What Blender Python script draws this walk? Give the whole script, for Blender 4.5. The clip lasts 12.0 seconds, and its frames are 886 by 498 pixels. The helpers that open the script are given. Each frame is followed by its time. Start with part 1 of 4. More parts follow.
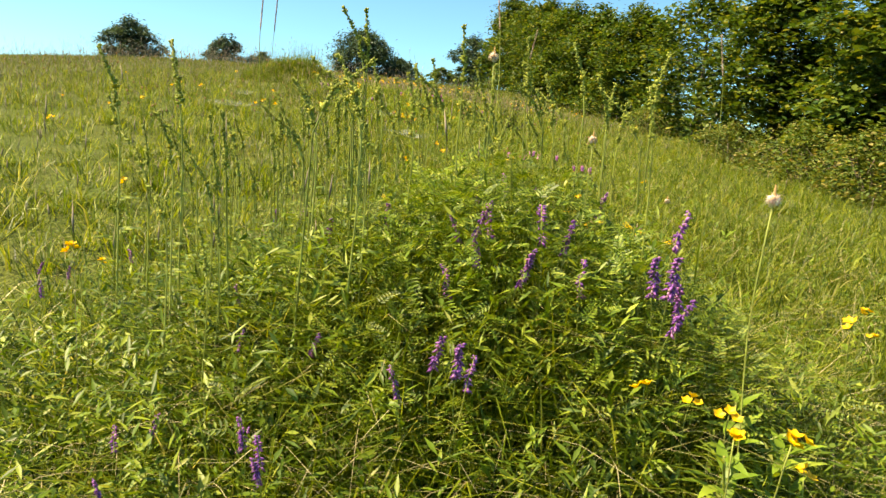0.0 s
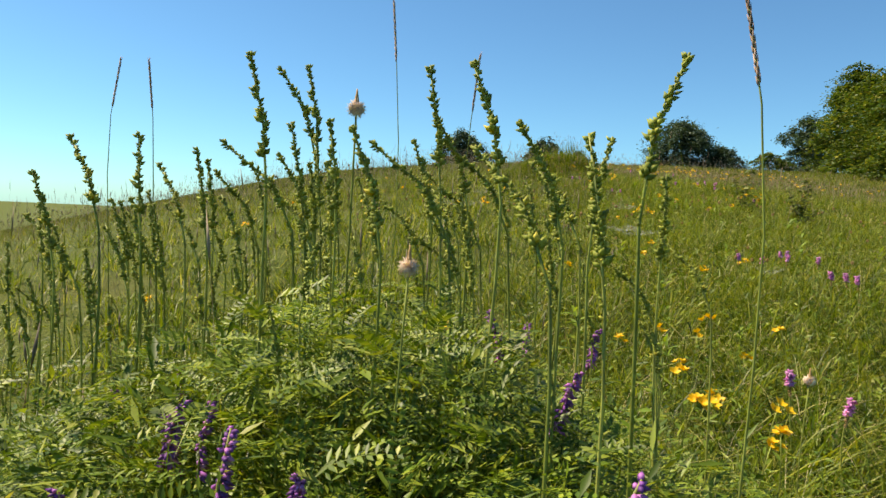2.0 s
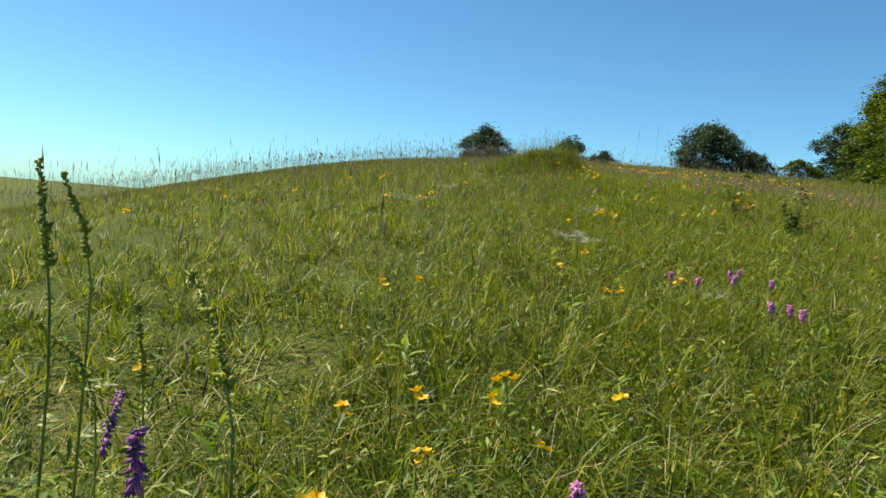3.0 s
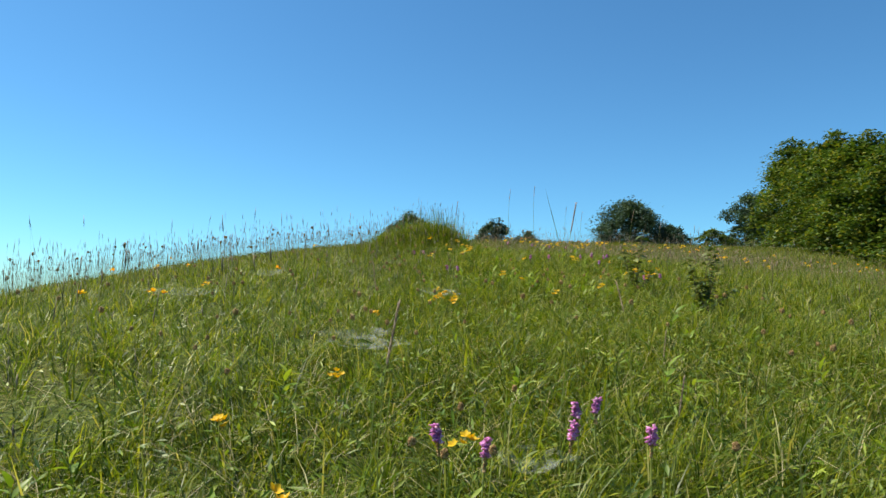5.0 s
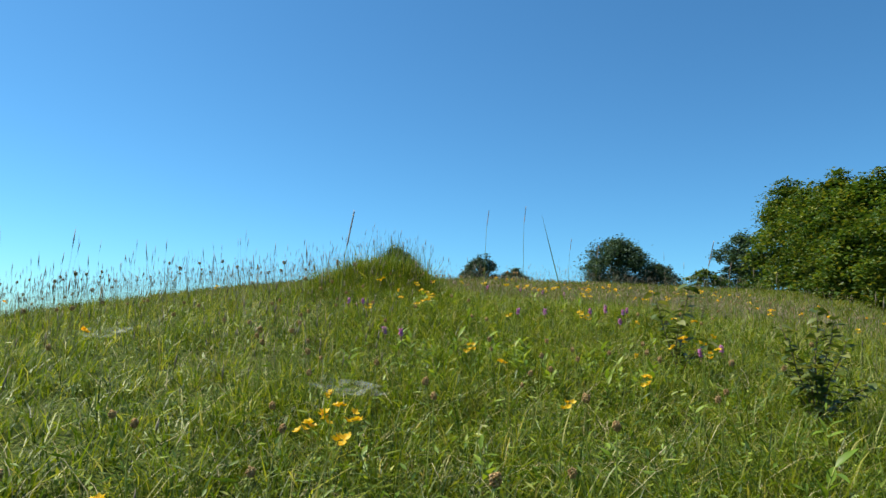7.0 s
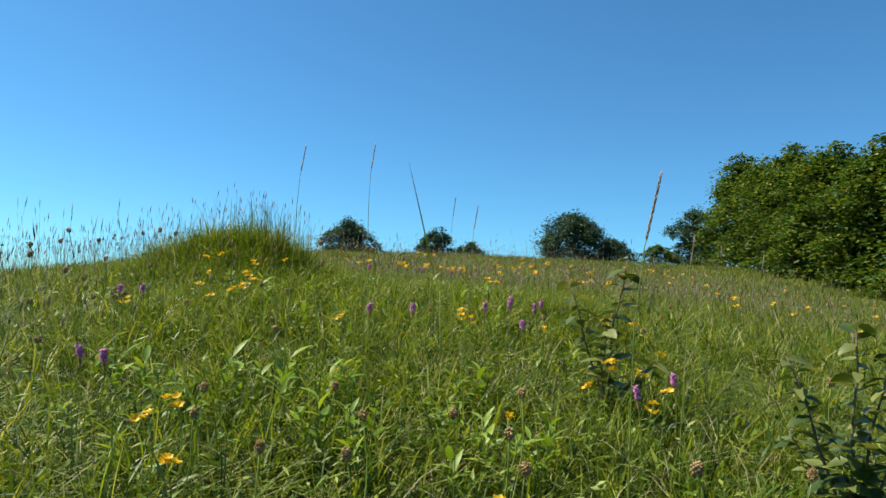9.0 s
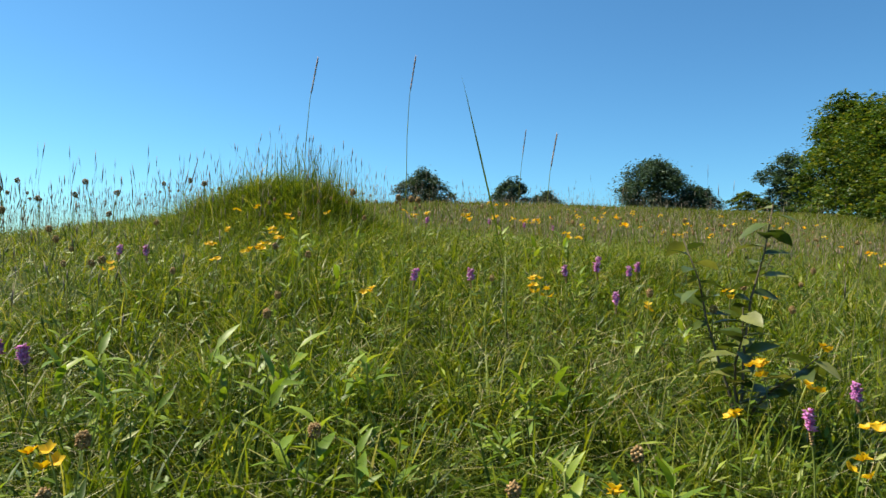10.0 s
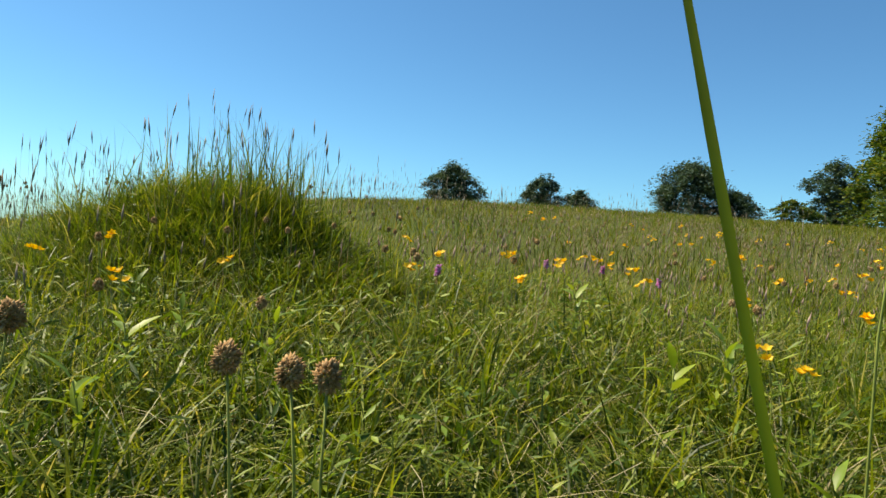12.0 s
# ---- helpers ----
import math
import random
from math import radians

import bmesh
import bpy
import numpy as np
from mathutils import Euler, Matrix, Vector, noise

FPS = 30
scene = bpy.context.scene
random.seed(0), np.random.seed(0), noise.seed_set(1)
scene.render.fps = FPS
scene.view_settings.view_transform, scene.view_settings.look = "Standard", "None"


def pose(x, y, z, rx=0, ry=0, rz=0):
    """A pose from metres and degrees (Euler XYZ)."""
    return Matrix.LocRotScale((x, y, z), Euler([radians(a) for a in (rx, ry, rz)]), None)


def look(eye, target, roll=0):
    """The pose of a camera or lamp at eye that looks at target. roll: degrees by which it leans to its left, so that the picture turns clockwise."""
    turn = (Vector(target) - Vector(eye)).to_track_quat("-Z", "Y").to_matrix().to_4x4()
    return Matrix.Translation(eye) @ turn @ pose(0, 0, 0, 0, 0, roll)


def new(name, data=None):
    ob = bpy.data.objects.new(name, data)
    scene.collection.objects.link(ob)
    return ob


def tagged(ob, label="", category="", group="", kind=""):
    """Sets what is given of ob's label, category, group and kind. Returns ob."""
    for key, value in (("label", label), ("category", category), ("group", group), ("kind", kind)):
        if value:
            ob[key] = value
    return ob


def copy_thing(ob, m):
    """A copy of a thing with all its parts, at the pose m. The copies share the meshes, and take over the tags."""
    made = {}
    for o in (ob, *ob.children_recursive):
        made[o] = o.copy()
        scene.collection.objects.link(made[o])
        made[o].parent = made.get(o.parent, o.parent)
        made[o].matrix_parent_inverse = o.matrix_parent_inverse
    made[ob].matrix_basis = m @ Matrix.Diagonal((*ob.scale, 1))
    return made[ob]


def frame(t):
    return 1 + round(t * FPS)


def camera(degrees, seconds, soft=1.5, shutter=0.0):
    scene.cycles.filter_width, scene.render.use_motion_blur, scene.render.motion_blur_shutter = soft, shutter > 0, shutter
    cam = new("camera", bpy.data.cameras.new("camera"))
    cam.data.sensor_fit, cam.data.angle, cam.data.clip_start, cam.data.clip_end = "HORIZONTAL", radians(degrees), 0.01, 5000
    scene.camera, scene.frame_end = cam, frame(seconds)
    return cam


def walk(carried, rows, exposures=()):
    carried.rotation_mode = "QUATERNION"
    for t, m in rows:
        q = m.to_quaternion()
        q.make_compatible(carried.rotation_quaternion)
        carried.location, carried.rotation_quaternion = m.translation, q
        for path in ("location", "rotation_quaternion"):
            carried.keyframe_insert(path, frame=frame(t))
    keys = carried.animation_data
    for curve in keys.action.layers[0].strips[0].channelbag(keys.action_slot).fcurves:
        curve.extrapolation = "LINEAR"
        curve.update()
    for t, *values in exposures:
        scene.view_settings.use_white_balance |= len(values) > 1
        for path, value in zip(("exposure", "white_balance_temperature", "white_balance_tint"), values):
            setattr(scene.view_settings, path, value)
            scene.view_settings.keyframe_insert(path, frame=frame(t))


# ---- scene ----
cam = camera(66.4, 12.0)
PATH = [
    (0, (-2.438, -3.151, 0.891), (-1.716, -1.316, 0.555), 4.4),
    (0.5, (-2.071, -2.857, 0.87), (-1.642, -0.932, 0.538), 3.9),
    (1, (-1.737, -2.706, 0.919), (-1.48, -0.742, 0.647), 3.0),
    (1.5, (-1.352, -2.417, 0.943), (-1.412, -0.42, 0.847), 4.0),
    (2, (-0.968, -2.076, 0.994), (-1.16, -0.088, 0.877), 2.4),
    (2.5, (-0.408, -1.636, 1.057), (-0.664, 0.345, 0.953), 5.2),
    (2.7, (-0.255, -1.38, 1.062), (-0.511, 0.6, 0.917), 5.0),
    (4.3, (0.772, 0.542, 1.065), (0.581, 2.532, 1.127), 0.5),
    (4.5, (0.839, 0.785, 1.093), (0.696, 2.777, 1.197), -0.3),
    (5, (0.943, 1.495, 1.12), (0.859, 3.489, 1.252), 1.0),
    (5.5, (1.109, 2.088, 1.023), (0.989, 4.083, 1.084), 3.2),
    (6, (1.193, 2.762, 1.058), (1.023, 4.754, 1.108), -0.6),
    (6.5, (1.091, 3.679, 1.316), (1.099, 5.667, 1.536), 1.4),
    (7, (1.186, 4.366, 1.444), (1.136, 6.351, 1.679), 2.0),
    (7.5, (1.524, 5.066, 1.546), (1.566, 7.054, 1.762), 2.1),
    (7.7, (1.598, 5.32, 1.573), (1.745, 7.304, 1.776), 2.2),
    (9.3, (2.076, 6.71, 1.666), (2.086, 8.703, 1.825), 2.3),
    (9.5, (2.118, 6.887, 1.664), (1.964, 8.874, 1.83), 2.5),
    (10, (2.058, 7.385, 1.736), (1.916, 9.38, 1.741), 2.1),
    (10.5, (2.063, 8.043, 1.874), (1.912, 10.036, 1.947), 3.9),
    (11, (2.107, 8.716, 1.985), (1.959, 10.711, 2.009), 3.1),
    (11.5, (1.941, 9.31, 2.018), (1.863, 11.308, 2.059), 1.2),
    (12, (1.873, 9.903, 2.091), (1.651, 11.891, 2.073), 4.6),
]
walk(cam, [(t, look(eye, target, roll)) for t, eye, target, roll in PATH],
     [(0, 1.58, 8700, 16), (0.5, 1.36, 8450, 16), (1, 1.2, 8250, 16), (1.5, 1.02, 7700, 17), (2, 0.92, 7650, 18), (2.5, 0.84, 7450, 16), (4.5, 0.82, 6600, 10),
      (6, 0.8, 6800, 11), (7.5, 0.78, 6350, 7), (9.5, 0.8, 6550, 8), (10.5, 0.85, 7000, 13), (12, 0.85, 7250, 14)])


# ---- world and sun ----
SUN_AZ, SUN_EL = radians(74), radians(55)   # azimuth to the left of +y
world = bpy.data.worlds.new("sky")
scene.world = world
world.use_nodes = True
wn = world.node_tree.nodes
sky = wn.new("ShaderNodeTexSky")
sky.sky_type, sky.sun_disc = "NISHITA", False
sky.sun_elevation, sky.sun_rotation = SUN_EL, -SUN_AZ
sky.air_density, sky.dust_density, sky.ozone_density, sky.altitude = 1.0, 0.8, 3.0, 1400
wn["Background"].inputs["Strength"].default_value = 0.082
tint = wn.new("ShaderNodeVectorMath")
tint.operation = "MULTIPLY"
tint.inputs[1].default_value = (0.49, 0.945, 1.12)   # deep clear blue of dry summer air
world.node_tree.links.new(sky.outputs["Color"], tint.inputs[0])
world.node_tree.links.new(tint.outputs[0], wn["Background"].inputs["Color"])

sun = new("sun", bpy.data.lights.new("sun", "SUN"))
sun.data.energy, sun.data.angle, sun.data.color = 4.6, radians(0.53), (1.0, 0.93, 0.76)
to_sun = Vector((-math.sin(SUN_AZ) * math.cos(SUN_EL), math.cos(SUN_AZ) * math.cos(SUN_EL), math.sin(SUN_EL)))
sun.matrix_world = look(to_sun * 80, (0, 0, 0))

rng = np.random.default_rng(11)


# ---- materials ----
def rgb(c):
    return (c[0], c[1], c[2], 1.0)


def plant(name, stops, translucent=0.35, rough=0.5, gloss=0.35, by_object=False, scale=3.0):
    """A leaf-like material: colours from stops picked per blade (or per object), light passing through."""
    m = bpy.data.materials.new(name)
    m.use_nodes = True
    n, k = m.node_tree.nodes, m.node_tree.links
    bsdf = n["Principled BSDF"]
    pick = n.new("ShaderNodeObjectInfo" if by_object else "ShaderNodeNewGeometry")
    ramp = n.new("ShaderNodeValToRGB")
    while len(ramp.color_ramp.elements) < len(stops):
        ramp.color_ramp.elements.new(0.5)
    for e, (p, c) in zip(ramp.color_ramp.elements, stops):
        e.position, e.color = p, rgb(c)
    k.new(pick.outputs["Random" if by_object else "Random Per Island"], ramp.inputs[0])
    coord, patch = n.new("ShaderNodeTexCoord"), n.new("ShaderNodeTexNoise")
    patch.inputs["Scale"].default_value, patch.inputs["Detail"].default_value = scale, 3
    k.new(coord.outputs["Object"], patch.inputs["Vector"])
    tone = n.new("ShaderNodeMapRange")
    tone.inputs["From Min"].default_value, tone.inputs["From Max"].default_value = 0.3, 0.7
    tone.inputs["To Min"].default_value, tone.inputs["To Max"].default_value = 0.65, 1.3
    k.new(patch.outputs[0], tone.inputs["Value"])
    mul = n.new("ShaderNodeVectorMath")
    mul.operation = "SCALE"
    k.new(ramp.outputs[0], mul.inputs[0])
    k.new(tone.outputs[0], mul.inputs["Scale"])
    k.new(mul.outputs[0], bsdf.inputs["Base Color"])
    bsdf.inputs["Roughness"].default_value = rough
    bsdf.inputs["Specular IOR Level"].default_value = gloss
    if translucent:
        tr, mix = n.new("ShaderNodeBsdfTranslucent"), n.new("ShaderNodeMixShader")
        warm = n.new("ShaderNodeVectorMath")
        warm.operation = "MULTIPLY"
        warm.inputs[1].default_value = (1.25, 1.15, 0.5)
        k.new(mul.outputs[0], warm.inputs[0])
        k.new(warm.outputs[0], tr.inputs["Color"])
        mix.inputs[0].default_value = translucent
        k.new(bsdf.outputs[0], mix.inputs[1])
        k.new(tr.outputs[0], mix.inputs[2])
        k.new(mix.outputs[0], n["Material Output"].inputs[0])
    return m


GRASS = plant("grass", [(0.0, (0.025, 0.06, 0.005)), (0.35, (0.09, 0.15, 0.009)), (0.75, (0.20, 0.255, 0.016)),
                        (0.93, (0.30, 0.32, 0.035)), (1.0, (0.46, 0.42, 0.18))], 0.47, 0.45, 0.35, scale=4.5)
FAR_GRASS = plant("far_grass", [(0.0, (0.06, 0.10, 0.009)), (0.5, (0.13, 0.165, 0.014)), (0.9, (0.20, 0.205, 0.03)),
                                (1.0, (0.30, 0.25, 0.11))], 0.35, 0.6, 0.2, scale=0.35)
TUSSOCK = plant("tussock_grass", [(0.0, (0.04, 0.085, 0.008)), (0.5, (0.12, 0.19, 0.014)), (0.9, (0.21, 0.26, 0.03)), (1.0, (0.36, 0.34, 0.14))], 0.42, 0.45, 0.35)
HERB = plant("herb_leaf", [(0.0, (0.04, 0.085, 0.008)), (0.6, (0.135, 0.215, 0.016)), (0.95, (0.28, 0.34, 0.04)), (1.0, (0.36, 0.38, 0.10))], 0.34, 0.48, 0.35)
BRIGHT_LEAF = plant("bright_leaf", [(0.0, (0.14, 0.24, 0.02)), (0.6, (0.22, 0.33, 0.03)), (1.0, (0.33, 0.42, 0.05))], 0.4, 0.45, 0.35, by_object=True, scale=9)
STRAW = plant("straw", [(0.0, (0.30, 0.25, 0.12)), (1.0, (0.50, 0.44, 0.26))], 0.2, 0.6, 0.3)
HEADS = plant("grass_head", [(0.0, (0.16, 0.14, 0.11)), (1.0, (0.30, 0.25, 0.18))], 0.2, 0.7, 0.2)
PINK_HEADS = plant("grass_flower", [(0.0, (0.24, 0.17, 0.14)), (1.0, (0.48, 0.36, 0.30))], 0.3, 0.7, 0.2, scale=40)
STEM = plant("stem", [(0.0, (0.20, 0.25, 0.045)), (1.0, (0.35, 0.39, 0.09))], 0.25, 0.5, 0.35, by_object=True, scale=20)
BUD = plant("bud", [(0.0, (0.20, 0.25, 0.035)), (0.85, (0.36, 0.40, 0.07)), (1.0, (0.56, 0.50, 0.08))], 0.3, 0.6, 0.25, scale=30)
PURPLE = plant("vetch_petal", [(0.0, (0.13, 0.05, 0.22)), (0.5, (0.32, 0.10, 0.42)), (0.9, (0.55, 0.22, 0.55)), (1.0, (0.42, 0.28, 0.20))], 0.3, 0.5, 0.3, scale=30)
PINK = plant("orchid_petal", [(0.0, (0.50, 0.13, 0.42)), (0.6, (0.76, 0.28, 0.66)), (1.0, (0.88, 0.52, 0.82))], 0.3, 0.5, 0.3, scale=30)
YELLOW = plant("yellow_petal", [(0.0, (0.80, 0.44, 0.01)), (1.0, (0.92, 0.66, 0.03))], 0.3, 0.5, 0.3, scale=30)
BROWN = plant("seed_head", [(0.0, (0.20, 0.115, 0.045)), (0.6, (0.38, 0.235, 0.10)), (1.0, (0.52, 0.36, 0.18))], 0.0, 0.8, 0.15, scale=60)
FLUFF = plant("fluff", [(0.0, (0.70, 0.58, 0.58)), (1.0, (0.88, 0.80, 0.78))], 0.45, 0.8, 0.1, scale=40)
TREE_LEAF = plant("tree_leaf", [(0.0, (0.03, 0.07, 0.012)), (0.55, (0.062, 0.115, 0.016)), (0.88, (0.14, 0.18, 0.02)), (1.0, (0.25, 0.24, 0.04))], 0.35, 0.5, 0.35, scale=0.6)
# far foliage: aerial haze is put into the leaf colour, paler and bluer
HAZED_LEAF = plant("hazed_leaf", [(0.0, (0.035, 0.072, 0.052)), (0.7, (0.065, 0.115, 0.078)), (1.0, (0.11, 0.16, 0.095))], 0.25, 0.5, 0.35, scale=0.5)
BRAMBLE = plant("bramble_leaf", [(0.0, (0.07, 0.13, 0.025)), (0.7, (0.15, 0.20, 0.04)), (1.0, (0.30, 0.24, 0.08))], 0.35, 0.5, 0.3, scale=2)
SAPLING = plant("sapling_leaf", [(0.0, (0.045, 0.08, 0.015)), (0.6, (0.10, 0.14, 0.025)), (1.0, (0.25, 0.26, 0.08))], 0.3, 0.4, 0.45, by_object=True, scale=12)


def bark():
    m = bpy.data.materials.new("bark")
    m.use_nodes = True
    n, k = m.node_tree.nodes, m.node_tree.links
    coord, grain, ramp, bump = (n.new("ShaderNode" + s) for s in ("TexCoord", "TexNoise", "ValToRGB", "Bump"))
    grain.inputs["Scale"].default_value, grain.inputs["Detail"].default_value = 14, 6
    ramp.color_ramp.elements[0].color, ramp.color_ramp.elements[1].color = rgb((0.05, 0.035, 0.024)), rgb((0.20, 0.15, 0.10))
    bump.inputs["Strength"].default_value = 0.6
    k.new(coord.outputs["Object"], grain.inputs["Vector"])
    k.new(grain.outputs[0], ramp.inputs[0])
    k.new(grain.outputs[0], bump.inputs["Height"])
    k.new(ramp.outputs[0], n["Principled BSDF"].inputs["Base Color"])
    k.new(bump.outputs[0], n["Principled BSDF"].inputs["Normal"])
    n["Principled BSDF"].inputs["Roughness"].default_value = 0.85
    return m


BARK = bark()


def turf():
    """Soil and thatch under the grass; farther off the sward itself."""
    m = bpy.data.materials.new("turf")
    m.use_nodes = True
    n, k = m.node_tree.nodes, m.node_tree.links
    coord, fine, patch, ramp, tint, mix, bump = (n.new("ShaderNode" + s) for s in (
        "TexCoord", "TexNoise", "TexNoise", "ValToRGB", "ValToRGB", "MixRGB", "Bump"))
    fine.inputs["Scale"].default_value, fine.inputs["Detail"].default_value = 26, 8
    patch.inputs["Scale"].default_value, patch.inputs["Detail"].default_value = 0.5, 5
    for r, stops in ((ramp, [(0.3, (0.02, 0.028, 0.008)), (0.55, (0.06, 0.08, 0.018)), (0.75, (0.16, 0.15, 0.055))]),
                     (tint, [(0.3, (0.085, 0.14, 0.02)), (0.5, (0.14, 0.18, 0.03)), (0.72, (0.19, 0.19, 0.055))])):
        r.color_ramp.elements.new(0.5)
        for e, (p, c) in zip(r.color_ramp.elements, stops):
            e.position, e.color = p, rgb(c)
    k.new(coord.outputs["Object"], fine.inputs["Vector"])
    k.new(coord.outputs["Object"], patch.inputs["Vector"])
    k.new(fine.outputs[0], ramp.inputs[0])
    k.new(patch.outputs[0], tint.inputs[0])
    mix.inputs[0].default_value = 0.35
    k.new(ramp.outputs[0], mix.inputs[1])
    k.new(tint.outputs[0], mix.inputs[2])
    k.new(mix.outputs[0], n["Principled BSDF"].inputs["Base Color"])
    bump.inputs["Strength"].default_value, bump.inputs["Distance"].default_value = 0.9, 0.08
    k.new(fine.outputs[0], bump.inputs["Height"])
    k.new(bump.outputs[0], n["Principled BSDF"].inputs["Normal"])
    n["Principled BSDF"].inputs["Roughness"].default_value = 0.95
    n["Principled BSDF"].inputs["Specular IOR Level"].default_value = 0.1
    return m


def web_silk():
    m = bpy.data.materials.new("spider_silk")
    m.use_nodes = True
    n, k = m.node_tree.nodes, m.node_tree.links
    coord, streak, ramp = (n.new("ShaderNode" + s) for s in ("TexCoord", "TexNoise", "ValToRGB"))
    clear, mix = n.new("ShaderNodeBsdfTransparent"), n.new("ShaderNodeMixShader")
    streak.inputs["Scale"].default_value, streak.inputs["Detail"].default_value = 22, 6
    ramp.color_ramp.elements[0].position, ramp.color_ramp.elements[1].position = 0.42, 0.8
    ramp.color_ramp.elements[0].color, ramp.color_ramp.elements[1].color = rgb((0.0,) * 3), rgb((0.17,) * 3)
    n["Principled BSDF"].inputs["Base Color"].default_value = rgb((0.72, 0.76, 0.76))
    k.new(coord.outputs["Object"], streak.inputs["Vector"])
    k.new(streak.outputs[0], ramp.inputs[0])
    k.new(ramp.outputs[0], mix.inputs[0])
    k.new(clear.outputs[0], mix.inputs[1])
    k.new(n["Principled BSDF"].outputs[0], mix.inputs[2])
    k.new(mix.outputs[0], n["Material Output"].inputs[0])
    return m


# ---- ground ----
def soft_min(a, b, k):
    return -k * np.logaddexp(-a / k, -b / k)


def height(x, y):
    """The hillside: a slope that rounds off to the crest ahead and falls away on both sides, with a swell before the crest and two low mounds."""
    x, y = np.asarray(x, float), np.asarray(y, float)
    z = soft_min(0.0706 + 0.1225 * y - 0.0606 * x, 1.9952 + 0.0481 * y + 0.022 * x, 0.384)
    z = soft_min(z, 1.114 + 0.2219 * x + 0.118 * y, 0.709)
    far = np.hypot(x - 1, y - 5)
    z = np.maximum(z - 0.06 * np.maximum(far - 120, 0), -22)
    z = z + 0.34 * np.exp(-((x + 1.35) ** 2 + (y + 0.9) ** 2) / 1.125)
    z = z + 0.22 * np.exp(-((x - 1.5) / 4.5) ** 2 - ((y - 12.4) / 2.2) ** 2)
    z = z + 0.50 * np.exp(-(((x - 0.14) / np.where(x < 0.14, 1.05, 0.72)) ** 2 + ((y - 13.75) / 0.72) ** 2) ** 1.25)
    return z + 0.018 * np.sin(2.1 * x + 0.7) * np.sin(1.7 * y) * np.exp(-far / 30)


def ground_z(x, y):
    return float(height(x, y))


def mesh_of(name, verts, loops, sizes, material, smooth=True):
    """A mesh from arrays of vertices, face corners and face sizes."""
    me = bpy.data.meshes.new(name)
    me.vertices.add(len(verts))
    me.vertices.foreach_set("co", np.asarray(verts, np.float32).ravel())
    me.loops.add(len(loops))
    me.loops.foreach_set("vertex_index", np.asarray(loops, np.int32))
    me.polygons.add(len(sizes))
    sizes = np.asarray(sizes, np.int32)
    me.polygons.foreach_set("loop_start", np.concatenate([[0], np.cumsum(sizes)[:-1]]).astype(np.int32))
    me.polygons.foreach_set("use_smooth", np.full(len(sizes), smooth))
    me.update(calc_edges=True)
    me.materials.append(material)
    return me


def spread(lo, hi, step, far, n):
    inner = np.arange(lo, hi + step / 2, step)
    out = np.geomspace(step * 1.3, far, n)
    return np.concatenate([lo - out[::-1], inner, hi + out])


gx, gy = spread(-7, 9, 0.2, 1400, 46), spread(-5, 17, 0.2, 1400, 46)
GX, GY = np.meshgrid(gx, gy)
cols, rows_n = len(gx), len(gy)
quad = (np.arange(rows_n - 1)[:, None] * cols + np.arange(cols - 1)[None]).ravel()
ground = new("ground", mesh_of("ground", np.stack([GX, GY, height(GX, GY)], -1).reshape(-1, 3),
                               np.stack([quad, quad + 1, quad + cols + 1, quad + cols], -1).ravel(), np.full(len(quad), 4), turf()))
tagged(ground, "grassy hillside soil and thatch under meadow", "ground", kind="structure")


# ---- grass, as many loose blades ----
def walk_x(y):
    return np.interp(y, [-3.2, -2.4, -1.6, 0.5, 2.1, 3.7, 5, 6.9, 9.9, 14], [-2.4, -1.35, -0.4, 0.77, 1.1, 1.1, 1.5, 2.1, 1.9, 1.6])


def blade_arrays(x, y, high, wide, bend, segs, droop=0.35, z0=None, turn=None):
    """Tapered blades that rise from (x, y) and bend over to a random side."""
    n = len(x)
    z = height(x, y) - 0.01 if z0 is None else z0
    turn, face = rng.uniform(0, 2 * np.pi, n) if turn is None else turn, rng.normal(0, 0.5, n)
    out = np.stack([np.cos(turn), np.sin(turn)], -1)
    side = np.stack([-np.sin(turn + face), np.cos(turn + face)], -1)
    verts = np.zeros((n, 2 * segs + 1, 3))
    for i in range(segs + 1):
        t = i / segs
        reach, rise = bend * high * t ** 1.7, high * (t - droop * bend * t ** 2.2)
        c = np.stack([x + out[:, 0] * reach, y + out[:, 1] * reach, z + rise], -1)
        if i == segs:
            verts[:, 2 * i] = c
        else:
            w = (wide * (1 - 0.75 * t ** 2) / 2)[:, None]
            s = np.concatenate([side * w, np.zeros((n, 1))], -1)
            verts[:, 2 * i], verts[:, 2 * i + 1] = c - s, c + s
    face_list, size_list = [], []
    for i in range(segs - 1):
        face_list += [2 * i, 2 * i + 1, 2 * i + 3, 2 * i + 2]
        size_list.append(4)
    face_list += [2 * segs - 2, 2 * segs - 1, 2 * segs]
    size_list.append(3)
    loops = (np.arange(n)[:, None] * (2 * segs + 1) + np.array(face_list)[None]).ravel()
    return verts.reshape(-1, 3), loops, np.tile(size_list, n)


def stuff(name, arrays, material, label, category):
    ob = new(name, mesh_of(name, *arrays, material))
    return tagged(ob, label, category, kind="stuff")


def tufted(x, y, each, spread_r):
    """Draws points together into tufts of about so many; gives the new places, the way out of the tuft and the tuft's vigour."""
    n = len(x)
    pick = rng.integers(0, max(n // each, 1), n)
    a, r = rng.uniform(0, 2 * np.pi, n), np.abs(rng.normal(0, spread_r, n))
    vigour = rng.uniform(0.55, 1.35, n // each + 1)[pick]
    return x[pick] + r * np.cos(a), y[pick] + r * np.sin(a), a + rng.normal(0, 0.6, n), vigour


